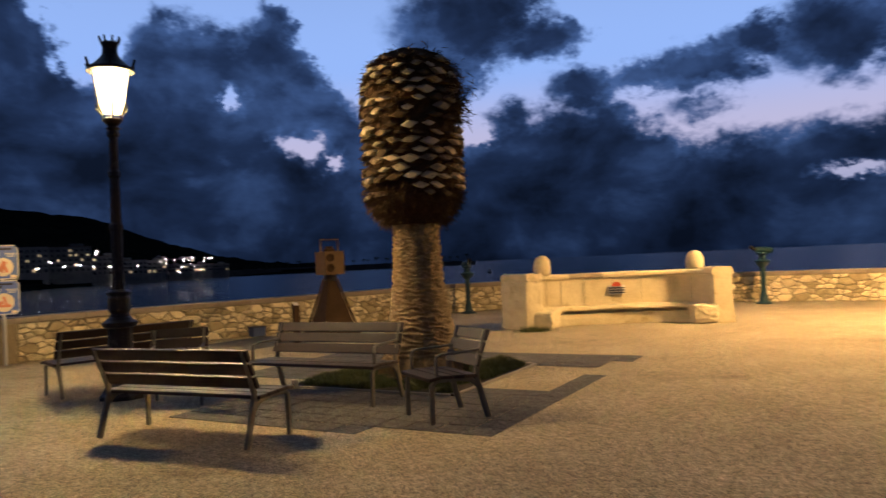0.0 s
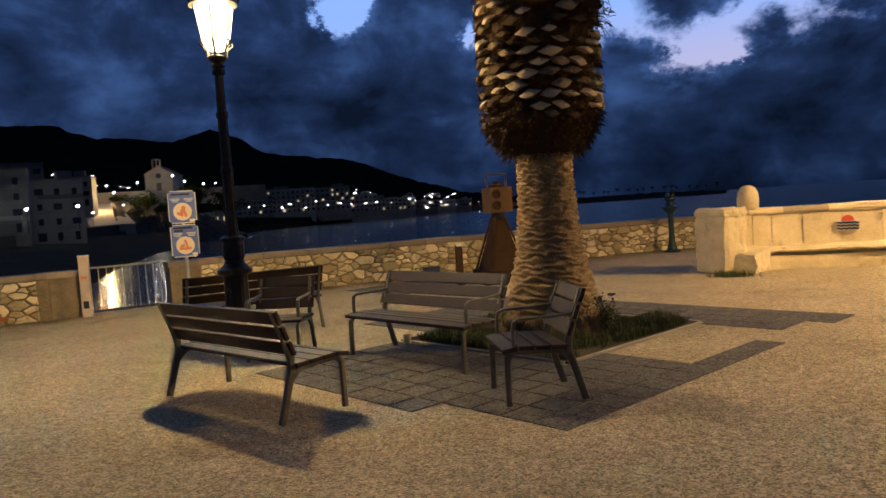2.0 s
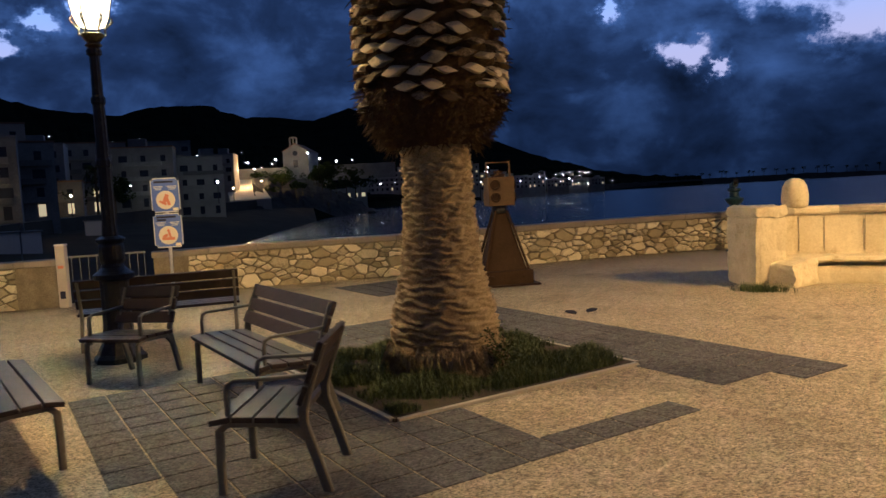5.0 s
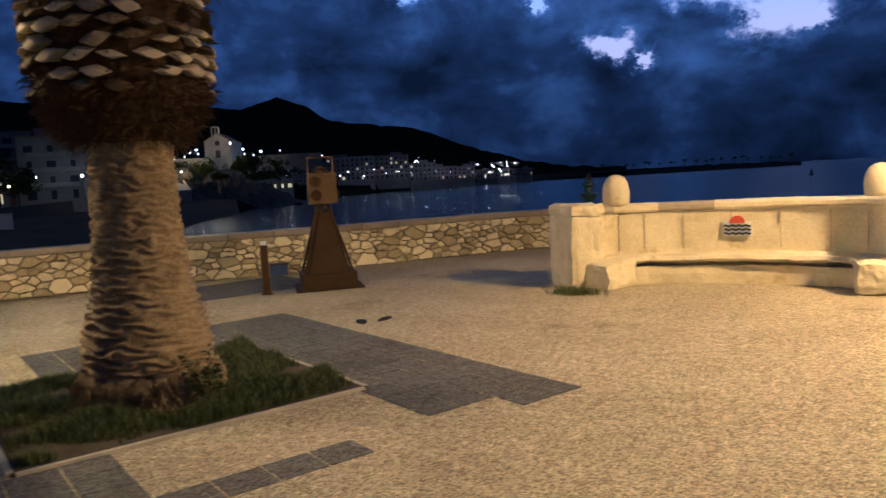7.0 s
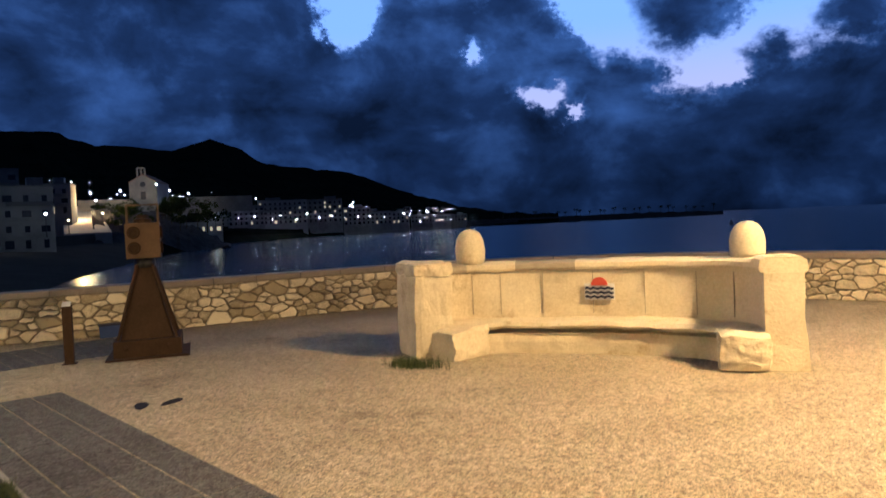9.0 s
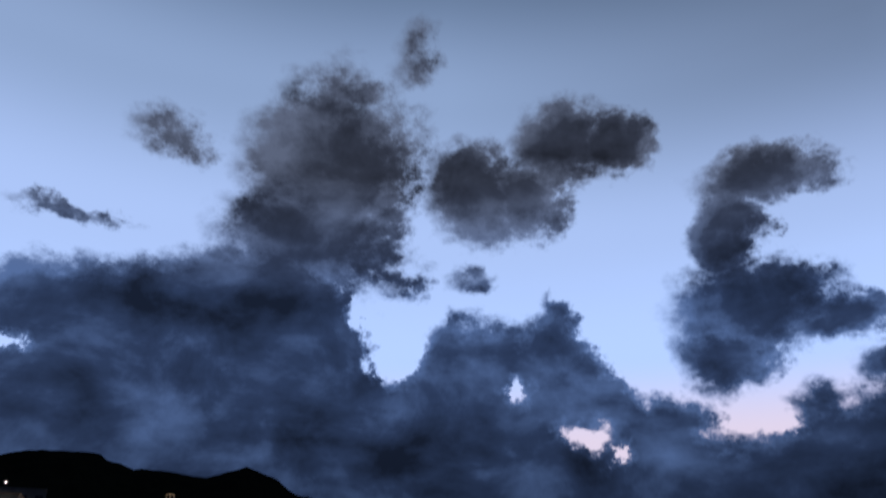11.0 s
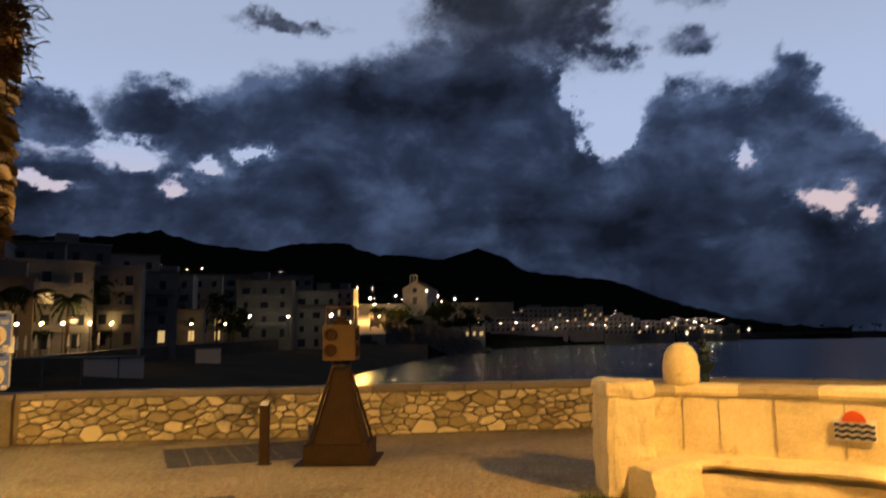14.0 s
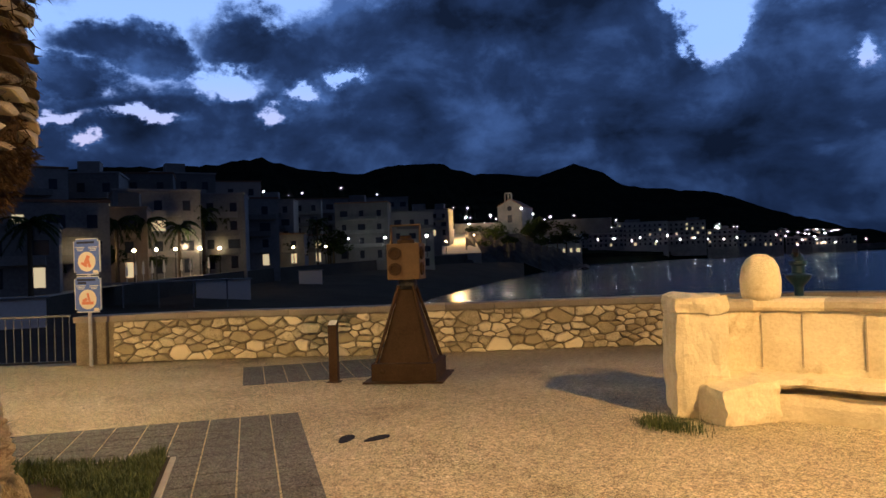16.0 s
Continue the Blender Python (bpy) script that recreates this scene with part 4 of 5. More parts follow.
def rubble_wall(name, line, height, label, first, last, stones_from=0.0, seed=1):
    """A mortared rubble wall along a line (the plaza at its right hand), with coping slabs."""
    sec = [(0.0, -0.3), (0.0, height - 0.1), (0.42, height - 0.1), (0.42, SEA - 1)]
    v, f = sweep(line, sec, 0.012, 2.5)
    wall = tagged(obj(name, mesh_of(name, v, f, M_MORTAR)), label, "wall", kind="structure")
    nn = normals(line)
    dist = [0.0]
    for a, b in zip(line, line[1:]):
        dist.append(dist[-1] + (b - a).length)

    def at(s):
        i = max(0, min(len(line) - 2, int(np.searchsorted(dist, s)) - 1))
        t = (s - dist[i]) / (dist[i + 1] - dist[i])
        return line[i].lerp(line[i + 1], t), nn[i].lerp(nn[i + 1], t).normalized()

    r = random.Random(seed)
    rest, many = [], 0
    for x, z, poly in rubble_cells(first, last, height - 0.11, r):
        near = x < stones_from + 12.5 and many < 295
        me = stone_mesh(x, z, poly, r, M_STONE if near else M_STONEFAR)
        if me is None:
            continue
        p, n = at(x)
        m = pose(p.x, p.y, z, 0, 0, math.degrees(math.atan2(n.y, n.x)) - 90)
        if near:
            obj("stone", me, wall, m=m)
            many += 1
        else:
            rest.append((me, m))
    if rest:
        verts, faces = [], []
        for me, m in rest:
            o = len(verts)
            verts += [m @ q.co for q in me.vertices]
            faces += [tuple(o + i for i in q.vertices) for q in me.polygons]
        ob = obj("stonework", mesh_of("stonework", verts, faces, M_STONEFAR), wall, "rubble stones of the wall further along")
        ob["kind"] = "stuff"
    s = 0.0
    while s < dist[-1] - 0.1:
        w = min(r.uniform(0.75, 0.95), dist[-1] - s)
        k = 5
        sub = [at(s + 0.006 + (w - 0.012) * i / (k - 1))[0] for i in range(k)]
        lift = r.uniform(0, 0.008)
        v, f = sweep(sub, [(-0.035, height - 0.098), (-0.045, height - 0.015 + lift), (-0.03, height + lift), (0.44, height + lift), (0.46, height - 0.02), (0.46, height - 0.098)], 0.006, 4.0)
        obj("coping_slab", mesh_of("coping_slab", v, f, M_COPING), wall)
        s += w
    return wall


rubble_wall("wall_sea", wall_line, 0.82, "waist-high rubble stone sea wall with coping", 0.42, 28.0, seed=3)
rubble_wall("wall_left", list(reversed(left_line)), 0.82, "waist-high rubble stone wall with coping beside the gate", 20.0, sum((b - a).length for a, b in zip(left_line, left_line[1:])) - 0.55, 20.0, seed=5)
pp = left_line[1]


def wall_pier(name, p, ang):
    """Plain rendered pier at a wall's end."""
    m = pose(p[0], p[1], 0, 0, 0, ang)
    w = tagged(part(name, boxed((0, 0, 0.26), (0.5, 0.5, 0.92), bevel=0.02), M_MORTAR, m=m), "rendered pier ending the stone wall at the gate", "wall pier", kind="structure")
    part("coping_slab", boxed((0, 0, 0.77), (0.56, 0.55, 0.1), bevel=0.012), M_COPING, w)


wall_pier("wall_pier_1", (-9.86, 13.78), 55)
wall_pier("wall_pier_2", (-11.0, 12.12), 55)


def gate():
    a, b = Vector((-9.98, 13.4, 0)), Vector((-10.75, 12.3, 0))
    d = b - a
    L = d.length
    m = pose(a.x, a.y, 0, 0, 0, math.degrees(math.atan2(d.y, d.x)))
    g = tagged(empty("metal_gate", m), "dark railed metal gate closing the gap in the wall", "gate")
    part("top_rail", boxed((L / 2, 0, 0.84), (L, 0.035, 0.035), bevel=0.005), M_GATE, g)
    part("bottom_rail", boxed((L / 2, 0, 0.06), (L, 0.035, 0.035), bevel=0.005), M_IRON, g)
    bar = part("bar", tube([(0.02, 0, 0.06), (0.02, 0, 0.84)], 0.016), M_GATE, g)
    n = 10
    for i in range(1, n):
        obj("bar", bar.data, g, m=pose(L * i / n - 0.02, 0, 0))


gate()


def marker_post():
    m = pose(-10.5, 12.15, 0, 0, 0, 35)
    t = tagged(empty("marker_post", m), "tall narrow pale-painted post with dark stickers by the gate", "post")
    part("shaft", boxed((0, 0, 0.53), (0.16, 0.12, 1.06), bevel=0.012), M_PALE, t)
    part("cap", boxed((0, 0, 1.075), (0.175, 0.135, 0.03), bevel=0.008), M_WHITE, t)
    part("band", boxed((0, -0.061, 0.7), (0.1, 0.006, 0.05)), M_SIGNORANGE, t, "orange mark")
    part("sticker", boxed((0, -0.061, 0.22), (0.09, 0.006, 0.13)), M_INK, t, "dark sticker")


marker_post()


# ---- beach rules sign ----
def sign():
    m = pose(-9.5, 13.58, 0, 0, 0, 40)
    s = tagged(empty("beach_sign", m), "two blue beach notice boards on a galvanised post by the wall", "sign")
    part("post", tube([(0, 0.03, 0), (0, 0.03, 2.1)], 0.06, seg=12), M_ALU, s)

    def board(z, top):
        w, h = 0.5, 0.61
        bm = bmesh.new()
        add_box(bm, (0, 0, z), (w, 0.02, h))
        es = [e for e in bm.edges if abs(e.verts[0].co.y - e.verts[1].co.y) > 0.01]
        bmesh.ops.bevel(bm, geom=es, offset=0.045, segments=4, affect="EDGES")
        b = part("board", bm, M_WHITE, s)
        bm = bmesh.new()
        add_box(bm, (0, -0.011, z), (w - 0.035, 0.004, h - 0.035))
        es = [e for e in bm.edges if abs(e.verts[0].co.y - e.verts[1].co.y) > 0.002]
        bmesh.ops.bevel(bm, geom=es, offset=0.032, segments=4, affect="EDGES")
        part("face", bm, M_SIGNBLUE, b, "blue printed face")
        bm = lathe([(0.165, 0), (0.165, 0.004)], 32)
        bmesh.ops.rotate(bm, verts=bm.verts, cent=(0, 0, 0), matrix=Matrix.Rotation(radians(90), 3, "X"))
        bmesh.ops.translate(bm, verts=bm.verts, vec=(0, -0.0135, z - 0.085))
        part("disc", bm, M_SIGNCREAM, b, "cream disc")
        bm = bmesh.new()
        for x, zz, sx, sz, rr in (((0.0, 0.02, 0.07, 0.17, 25), (-0.05, -0.05, 0.13, 0.04, 30), (0.04, -0.03, 0.05, 0.14, -20)) if top else ((0.0, -0.06, 0.22, 0.05, 0), (0.02, 0.03, 0.04, 0.15, -15), (-0.05, -0.01, 0.09, 0.05, -25))):
            add_box(bm, (x, -0.019, z - 0.085 + zz), (sx, 0.003, sz), Matrix.Rotation(radians(rr), 3, "Y"), 0.001)
        part("pictogram", bm, M_SIGNORANGE, b, "orange pictogram")
        for x, zz, sx, sz in ((-0.02, 0.235, 0.33, 0.035),) if top else ((-0.02, 0.24, 0.34, 0.035), (-0.1, 0.19, 0.16, 0.035)):
            part("title_line", boxed((x, -0.015, z + zz), (sx, 0.003, sz)), M_INK, b, "dark title line")
        for x in (-0.12, 0.12):
            for k in range(3):
                part("text_line", boxed((x, -0.015, z + 0.155 - 0.026 * k - (0 if top else 0.012)), (0.17 - 0.03 * k, 0.003, 0.014)), M_WHITE, b, "white text line")
        add = boxed((0.16, -0.015, z - 0.255), (0.09, 0.003, 0.05))
        part("stamp", add, M_SIGNCREAM, b)

    board(1.835, True)
    board(1.205, False)


sign()


# ---- benches and chairs ----
def seat_thing(name, width, arms, m, label, category, group):
    b = tagged(empty(name, m), label, category, group)
    n_seat, n_back = 4, 3
    for i in range(n_seat):
        y = -0.235 + 0.125 * i
        z = 0.435 - 0.006 * i - (0.012 if i == 0 else 0)
        part("seat_slat", boxed((0, y, z), (width, 0.112, 0.032), Matrix.Rotation(radians(-3 if i else 9), 3, "X"), 0.006), M_WOOD, b)
    for i in range(n_back):
        z = 0.545 + 0.118 * i
        y = 0.225 + 0.05 * i
        part("back_slat", boxed((0, y, z), (width, 0.03, 0.108), Matrix.Rotation(radians(-22), 3, "X"), 0.006), M_WOOD, b)
    for x in (-width / 2 + 0.05, width / 2 - 0.05):
        part("back_leg", tube([(x, 0.33, 0), (x, 0.27, 0.2), (x, 0.215, 0.38), (x, 0.215, 0.46), (x, 0.25, 0.58), (x, 0.34, 0.82)], 0.035, 0.055, 8, True), M_STEEL, b)
        part("front_leg", tube([(x, -0.255, 0), (x, -0.255, 0.2), (x, -0.25, 0.36), (x, -0.2, 0.402), (x, 0.0, 0.4), (x, 0.15, 0.38), (x, 0.24, 0.3)], 0.035, 0.045, 8, True), M_STEEL, b)
        if arms:
            part("armrest", tube([(x, -0.2, 0.4), (x, -0.2, 0.56), (x, -0.19, 0.615), (x, -0.15, 0.635), (x, 0.1, 0.64), (x, 0.27, 0.65)], 0.035, 0.022, 8, True), M_STEEL, b)
    return b


seat_thing("park_bench", 1.8, False, pose(-3.44, 7.81, 0, 0, 0, 161), "dark slatted wooden bench with pale cast frame and no armrests", "bench", "benches round the palm")
seat_thing("park_bench", 1.8, True, pose(-2.68, 9.47, 0, 0, 0, -23.4), "dark slatted wooden bench with armrests beside the palm bed", "bench", "benches round the palm")
seat_thing("park_bench", 1.8, False, pose(-5.82, 10.8, 0, 0, 0, -128.7), "dark slatted wooden bench facing the sea wall", "bench", "benches round the palm")
seat_thing("park_chair", 0.66, True, pose(-1.2, 8.34, 0, 0, 0, -58.5), "single dark slatted park chair with metal armrests", "chair", "chairs round the palm")
seat_thing("park_chair", 0.66, True, pose(-4.38, 9.45, 0, 0, 0, 18), "single dark slatted park chair beside the lantern", "chair", "chairs round the palm")


# ---- lantern ----
def lantern():
    l = tagged(empty("street_lamp", pose(-5.3, 9.9, 0)), "lit black cast-iron lantern on a fluted column", "street lamp")
    part("base", lathe([(0.27, 0), (0.27, 0.05), (0.23, 0.09), (0.2, 0.16), (0.175, 0.2), (0.17, 0.24)], 8), M_IRON, l)
    part("pedestal", lathe([(0.168, 0.2), (0.15, 0.4), (0.145, 0.82), (0.15, 0.86)], 24, 8, 0.06), M_IRON, l)
    part("collar", lathe([(0.15, 0.86), (0.2, 0.88), (0.205, 0.93), (0.16, 0.96), (0.12, 1.0), (0.115, 1.02)], 24), M_IRON, l)
    part("upper_pedestal", lathe([(0.12, 1.0), (0.11, 1.04), (0.13, 1.08), (0.13, 1.22), (0.12, 1.25), (0.15, 1.28), (0.15, 1.3), (0.1, 1.33)], 24, 8, 0.05), M_IRON, l)
    part("shaft", lathe([(0.085, 1.3), (0.07, 1.5), (0.07, 2.05), (0.082, 2.07), (0.082, 2.12), (0.065, 2.15), (0.058, 2.7), (0.072, 2.72), (0.072, 2.77), (0.055, 2.8), (0.05, 3.2), (0.075, 3.22), (0.075, 3.26), (0.05, 3.3)], 20, 10, 0.1), M_IRON, l)
    part("neck", lathe([(0.05, 3.28), (0.085, 3.31), (0.06, 3.34), (0.1, 3.39), (0.11, 3.42), (0.1, 3.43)], 20), M_IRON, l)
    head = part("glass", lathe([(0.12, 3.5), (0.165, 3.6), (0.235, 3.98), (0.23, 4.0)], 6), G_LANTERN, l, "glowing lantern glass")
    head.visible_shadow = False
    for i in range(6):
        a = math.pi / 3 * i
        c, s = math.cos(a), math.sin(a)
        part("glazing_bar", tube([(0.122 * c, 0.122 * s, 3.48), (0.17 * c, 0.17 * s, 3.6), (0.24 * c, 0.24 * s, 4.0)], 0.014, seg=6), M_IRON, l)
        part("scroll", tube([(0.07 * c, 0.07 * s, 3.4), (0.13 * c, 0.13 * s, 3.42), (0.12 * c, 0.12 * s, 3.47), (0.16 * c, 0.16 * s, 3.52), (0.2 * c, 0.2 * s, 3.56), (0.185 * c, 0.185 * s, 3.6)], 0.022, seg=6), M_IRON, l)
        part("crest", tube([(0.26 * c, 0.26 * s, 4.02), (0.29 * c, 0.29 * s, 4.06), (0.315 * c, 0.315 * s, 4.14)], 0.035, 0.02, 6), M_IRON, l)
    part("canopy", lathe([(0.25, 4.0), (0.28, 4.01), (0.275, 4.045), (0.2, 4.1), (0.13, 4.17), (0.095, 4.22), (0.085, 4.3), (0.1, 4.36), (0.11, 4.37)], 24), M_IRON, l)
    for i in range(8):
        a = math.pi / 4 * i
        part("finial_tooth", tube([(0.1 * math.cos(a), 0.1 * math.sin(a), 4.36), (0.125 * math.cos(a), 0.125 * math.sin(a), 4.44)], 0.025, seg=5), M_IRON, l)


lantern()


# ---- palm in its bed ----
U, V, N0 = Vector((0.915, -0.404, 0)), Vector((0.404, 0.915, 0)), Vector((-1.22, 9.4, 0))


def uv(u, v):
    p = N0 + U * u + V * v
    return p.x, p.y


PALM = Vector((-1.72, 10.84, 0))


def palm():
    t = tagged(empty("palm_tree", Matrix.Translation(PALM)), "thick pollarded palm with ringed trunk and cut frond bases, no leaves", "palm tree")
    seg, verts, faces = 96, [], []
    zs = [i * 0.0092 for i in range(230)]

    def radius(z):
        return float(np.interp(z, (0, 0.12, 0.3, 0.45, 0.62, 0.9, 1.3, 1.7, 2.15), (0.44, 0.45, 0.45, 0.455, 0.42, 0.345, 0.3, 0.28, 0.27)))

    for z in zs:
        for i in range(seg):
            a = 2 * math.pi * i / seg
            ca, sa = math.cos(a), math.sin(a)
            w = noise.noise((ca * 2.5, sa * 2.5, z * 3)) * 0.03 + noise.noise((ca * 9, sa * 9, z * 7)) * 0.02 + 0.016 * math.sin(a * 9 + z * 30) + 0.012 * math.sin(a * 7 - z * 23)
            ph = ((z + w) / 0.068) % 1.0
            saw = (ph ** 1.3) * (1 - max(0, ph - 0.86) / 0.14)
            amp = 0.052 if z > 0.3 else 0.012
            r = radius(z) + amp * saw + 0.014 * noise.noise((ca * 6, sa * 6, z * 11))
            if z < 0.3:
                r += 0.05 * noise.noise((ca * 7, sa * 7, z * 2)) + 0.03 * (0.3 - z)
            verts.append((r * ca, r * sa, z))
    for j in range(len(zs) - 1):
        for i in range(seg):
            k = (i + 1) % seg
            faces.append((j * seg + i, j * seg + k, (j + 1) * seg + k, (j + 1) * seg + i))
    obj("trunk", mesh_of("trunk", verts, faces, M_TRUNK, True), t)

    def crown_r(z):
        return float(np.interp(z, (1.98, 2.1, 2.3, 2.5, 2.9, 3.5, 3.9, 4.1, 4.22, 4.3), (0.33, 0.46, 0.57, 0.6, 0.6, 0.6, 0.57, 0.47, 0.34, 0.12)))

    verts, faces, seg = [], [], 64
    zs = [1.99 + i * 0.035 for i in range(67)]
    for z in zs:
        for i in range(seg):
            a = 2 * math.pi * i / seg
            q = Vector((math.cos(a) * 5, math.sin(a) * 5, z * 7))
            r = crown_r(z) - 0.02 + 0.06 * noise.noise(q) + 0.03 * noise.noise(q * 2.7)
            verts.append((r * math.cos(a), r * math.sin(a), z + 0.02 * noise.noise(q * 1.3)))
    for j in range(len(zs) - 1):
        for i in range(seg):
            k = (i + 1) % seg
            faces.append((j * seg + i, j * seg + k, (j + 1) * seg + k, (j + 1) * seg + i))
    faces.append(tuple((len(zs) - 1) * seg + i for i in range(seg)))
    obj("crown", mesh_of("crown", verts, faces, M_FIBRE), t, "dark fibrous head")
    kinds = []
    for s in range(4):
        r = random.Random(s)
        w, h = 0.5, 0.5
        outline = [(-w - 0.06, 0.02), (-0.24, -0.2 - r.uniform(0, 0.08)), (r.uniform(-0.05, 0.05), -0.4 + r.uniform(0, 0.08)), (0.25, -0.2), (w + 0.06, 0.03), (0.2, 0.26), (-0.03, 0.4 - r.uniform(0, 0.08)), (-0.24, 0.24)]
        n = len(outline)
        vs = [(x * 1.08, 0.25, z * 1.08) for x, z in outline] + [(x, -0.55 - 0.25 * (z < 0), z) for x, z in outline] + [(x * 0.82, -0.72 - 0.2 * (z < 0), z * 0.8) for x, z in outline]
        fs = []
        for k in (0, 1):
            for i in range(n):
                j = (i + 1) % n
                fs.append((k * n + i, k * n + j, (k + 1) * n + j, (k + 1) * n + i))
        fs.append(tuple(2 * n + i for i in range(n)))
        kinds.append(mesh_of("frond_base", vs, fs, M_BOSS))
    r = random.Random(7)
    z, row, made = 2.36, 0, 0
    while z < 4.18:
        n = 17 if crown_r(z) > 0.5 else 12
        for i in range(n):
            if r.random() < (0.5 if z < 2.5 else 0.16):
                continue
            a = 2 * math.pi * (i + 0.5 * (row % 2) + r.uniform(-0.09, 0.09)) / n
            zz = z + r.uniform(-0.02, 0.02)
            R = crown_r(zz)
            size = r.uniform(0.13, 0.225) * (0.85 if z > 3.8 else 1)
            m = pose(R * math.cos(a), R * math.sin(a), zz, r.uniform(8, 26), r.uniform(-12, 12), math.degrees(a) + 90) @ Matrix.Diagonal((size, 0.1, size * r.uniform(0.42, 0.7), 1))
            if made < 300:
                obj("frond_base", kinds[r.randrange(4)], t, m=m)
                made += 1
        z += 0.108
        row += 1
    verts, faces = [], []
    for i in range(5200):
        a = r.uniform(0, 2 * math.pi)
        z = r.choice((r.uniform(1.98, 2.5), r.uniform(2.0, 2.4), r.uniform(2.4, 4.2), r.uniform(3.7, 4.28)))
        tuft = i % 5 == 0
        if tuft:
            a, z = r.gauss(-0.35, 0.2) if i % 2 else r.gauss(0.75, 0.22), r.gauss(3.65, 0.2)
        R = crown_r(z) + (abs(r.gauss(0, 0.09)) if tuft else 0.01)
        p = Vector((R * math.cos(a), R * math.sin(a), z))
        d = Vector((math.cos(a) * r.uniform(0.1, 0.9), math.sin(a) * r.uniform(0.1, 0.9), r.uniform(-1.2, 0.4))) + Vector((r.uniform(-0.5, 0.5), r.uniform(-0.5, 0.5), 0))
        d = d.normalized() * r.uniform(0.05, 0.15)
        side = d.cross(Vector((r.uniform(-1, 1), r.uniform(-1, 1), 1))).normalized() * 0.005
        o = len(verts)
        verts += [p - side, p + side, p + d * 0.6 + side * 0.7, p + d + Vector((0, 0, -0.02))]
        faces += [(o, o + 1, o + 2), (o, o + 2, o + 3)]
    ob = obj("fibre_mat", mesh_of("fibre_mat", verts, faces, M_FIBRE), t, "loose brown fibres")
    ob["kind"] = "stuff"
    verts, faces = [], []
    for i in range(1500):
        a = r.uniform(0, 2 * math.pi)
        z = r.uniform(0.0, 0.3)
        R = 0.47 + r.uniform(0, 0.04)
        p = Vector((R * math.cos(a), R * math.sin(a), z))
        d = Vector((math.cos(a) * 0.35 + r.uniform(-0.3, 0.3), math.sin(a) * 0.35 + r.uniform(-0.3, 0.3), -1)).normalized() * r.uniform(0.08, 0.2)
        side = Vector((-math.sin(a), math.cos(a), 0)) * r.uniform(0.004, 0.011)
        o = len(verts)
        verts += [p - side, p + side, p + d * 0.5 + side + Vector((math.cos(a), math.sin(a), 0)) * 0.02, p + d]
        faces += [(o, o + 1, o + 2), (o, o + 2, o + 3)]
    ob = obj("root_skirt", mesh_of("root_skirt", verts, faces, M_TRUNK), t, "ragged roots at the foot")
    ob["kind"] = "stuff"


palm()

BU, BV = -2.38, 2.43
corners = [uv(0.02, 0), uv(0.02, BV), uv(BU, BV), uv(BU, 0)]
tagged(part("tree_bed", plate(corners, -0.1, 0.022), M_SOIL), "dark earth in the square palm bed", "flower bed", kind="structure")
for a, b in zip(corners, corners[1:] + corners[:1]):
    pa, pb = Vector((*a, 0)), Vector((*b, 0))
    mid, d = (pa + pb) / 2, pb - pa
    tagged(part("kerb", boxed((mid.x, mid.y, 0.0), (d.length - 0.06, 0.045, 0.05), Matrix.Rotation(math.atan2(d.y, d.x), 3, "Z"), 0.008), M_KERB), "thin pale concrete edging round the palm bed", "kerb", kind="structure")


def tuft_mesh(name, places, seed):
    r = random.Random(seed)
    verts, faces = [], []
    for x, y, hh, z0 in places:
        a = r.uniform(0, 2 * math.pi)
        lean = r.uniform(0.1, 0.7) * hh
        w = r.uniform(0.002, 0.005)
        sx, sy = -math.sin(a) * w, math.cos(a) * w
        o = len(verts)
        mx, my = x + math.cos(a) * lean * 0.35, y + math.sin(a) * lean * 0.35
        verts += [(x - sx, y - sy, z0), (x + sx, y + sy, z0), (mx + sx * 0.8, my + sy * 0.8, z0 + hh * 0.62), (mx - sx * 0.8, my - sy * 0.8, z0 + hh * 0.62), (x + math.cos(a) * lean, y + math.sin(a) * lean, z0 + hh)]
        faces += [(o, o + 1, o + 2, o + 3), (o + 3, o + 2, o + 4)]
    return mesh_of(name, verts, faces, M_GRASS)


r = random.Random(11)
spots = []
while len(spots) < 34000:
    u, v = r.uniform(BU + 0.05, -0.04), r.uniform(0.05, BV - 0.05)
    x, y = uv(u, v)
    k = noise.noise((x * 2.3, y * 2.3, 4.0)) + 0.2
    if math.hypot(x - PALM.x, y - PALM.y) < 0.5 or r.random() > k * 2.2 + 0.5:
        continue
    spots.append((x, y, r.uniform(0.025, 0.075) + max(0, k) * r.uniform(0.02, 0.13), 0.02))
ob = tagged(obj("grass", tuft_mesh("grass", spots, 1)), "short uneven green grass in the palm bed", "grass", kind="stuff")
spots = [(-0.12 + r.gauss(0, 0.16), 16.2 + r.gauss(0, 0.07), r.uniform(0.03, 0.14), 0.0) for _ in range(600)]
tagged(obj("weed_clump", tuft_mesh("weed_clump", spots, 2)), "green weeds at the foot of the stone bench", "weeds", kind="stuff")


SHRUB = Vector((-1.12, 10.85, 0.02))


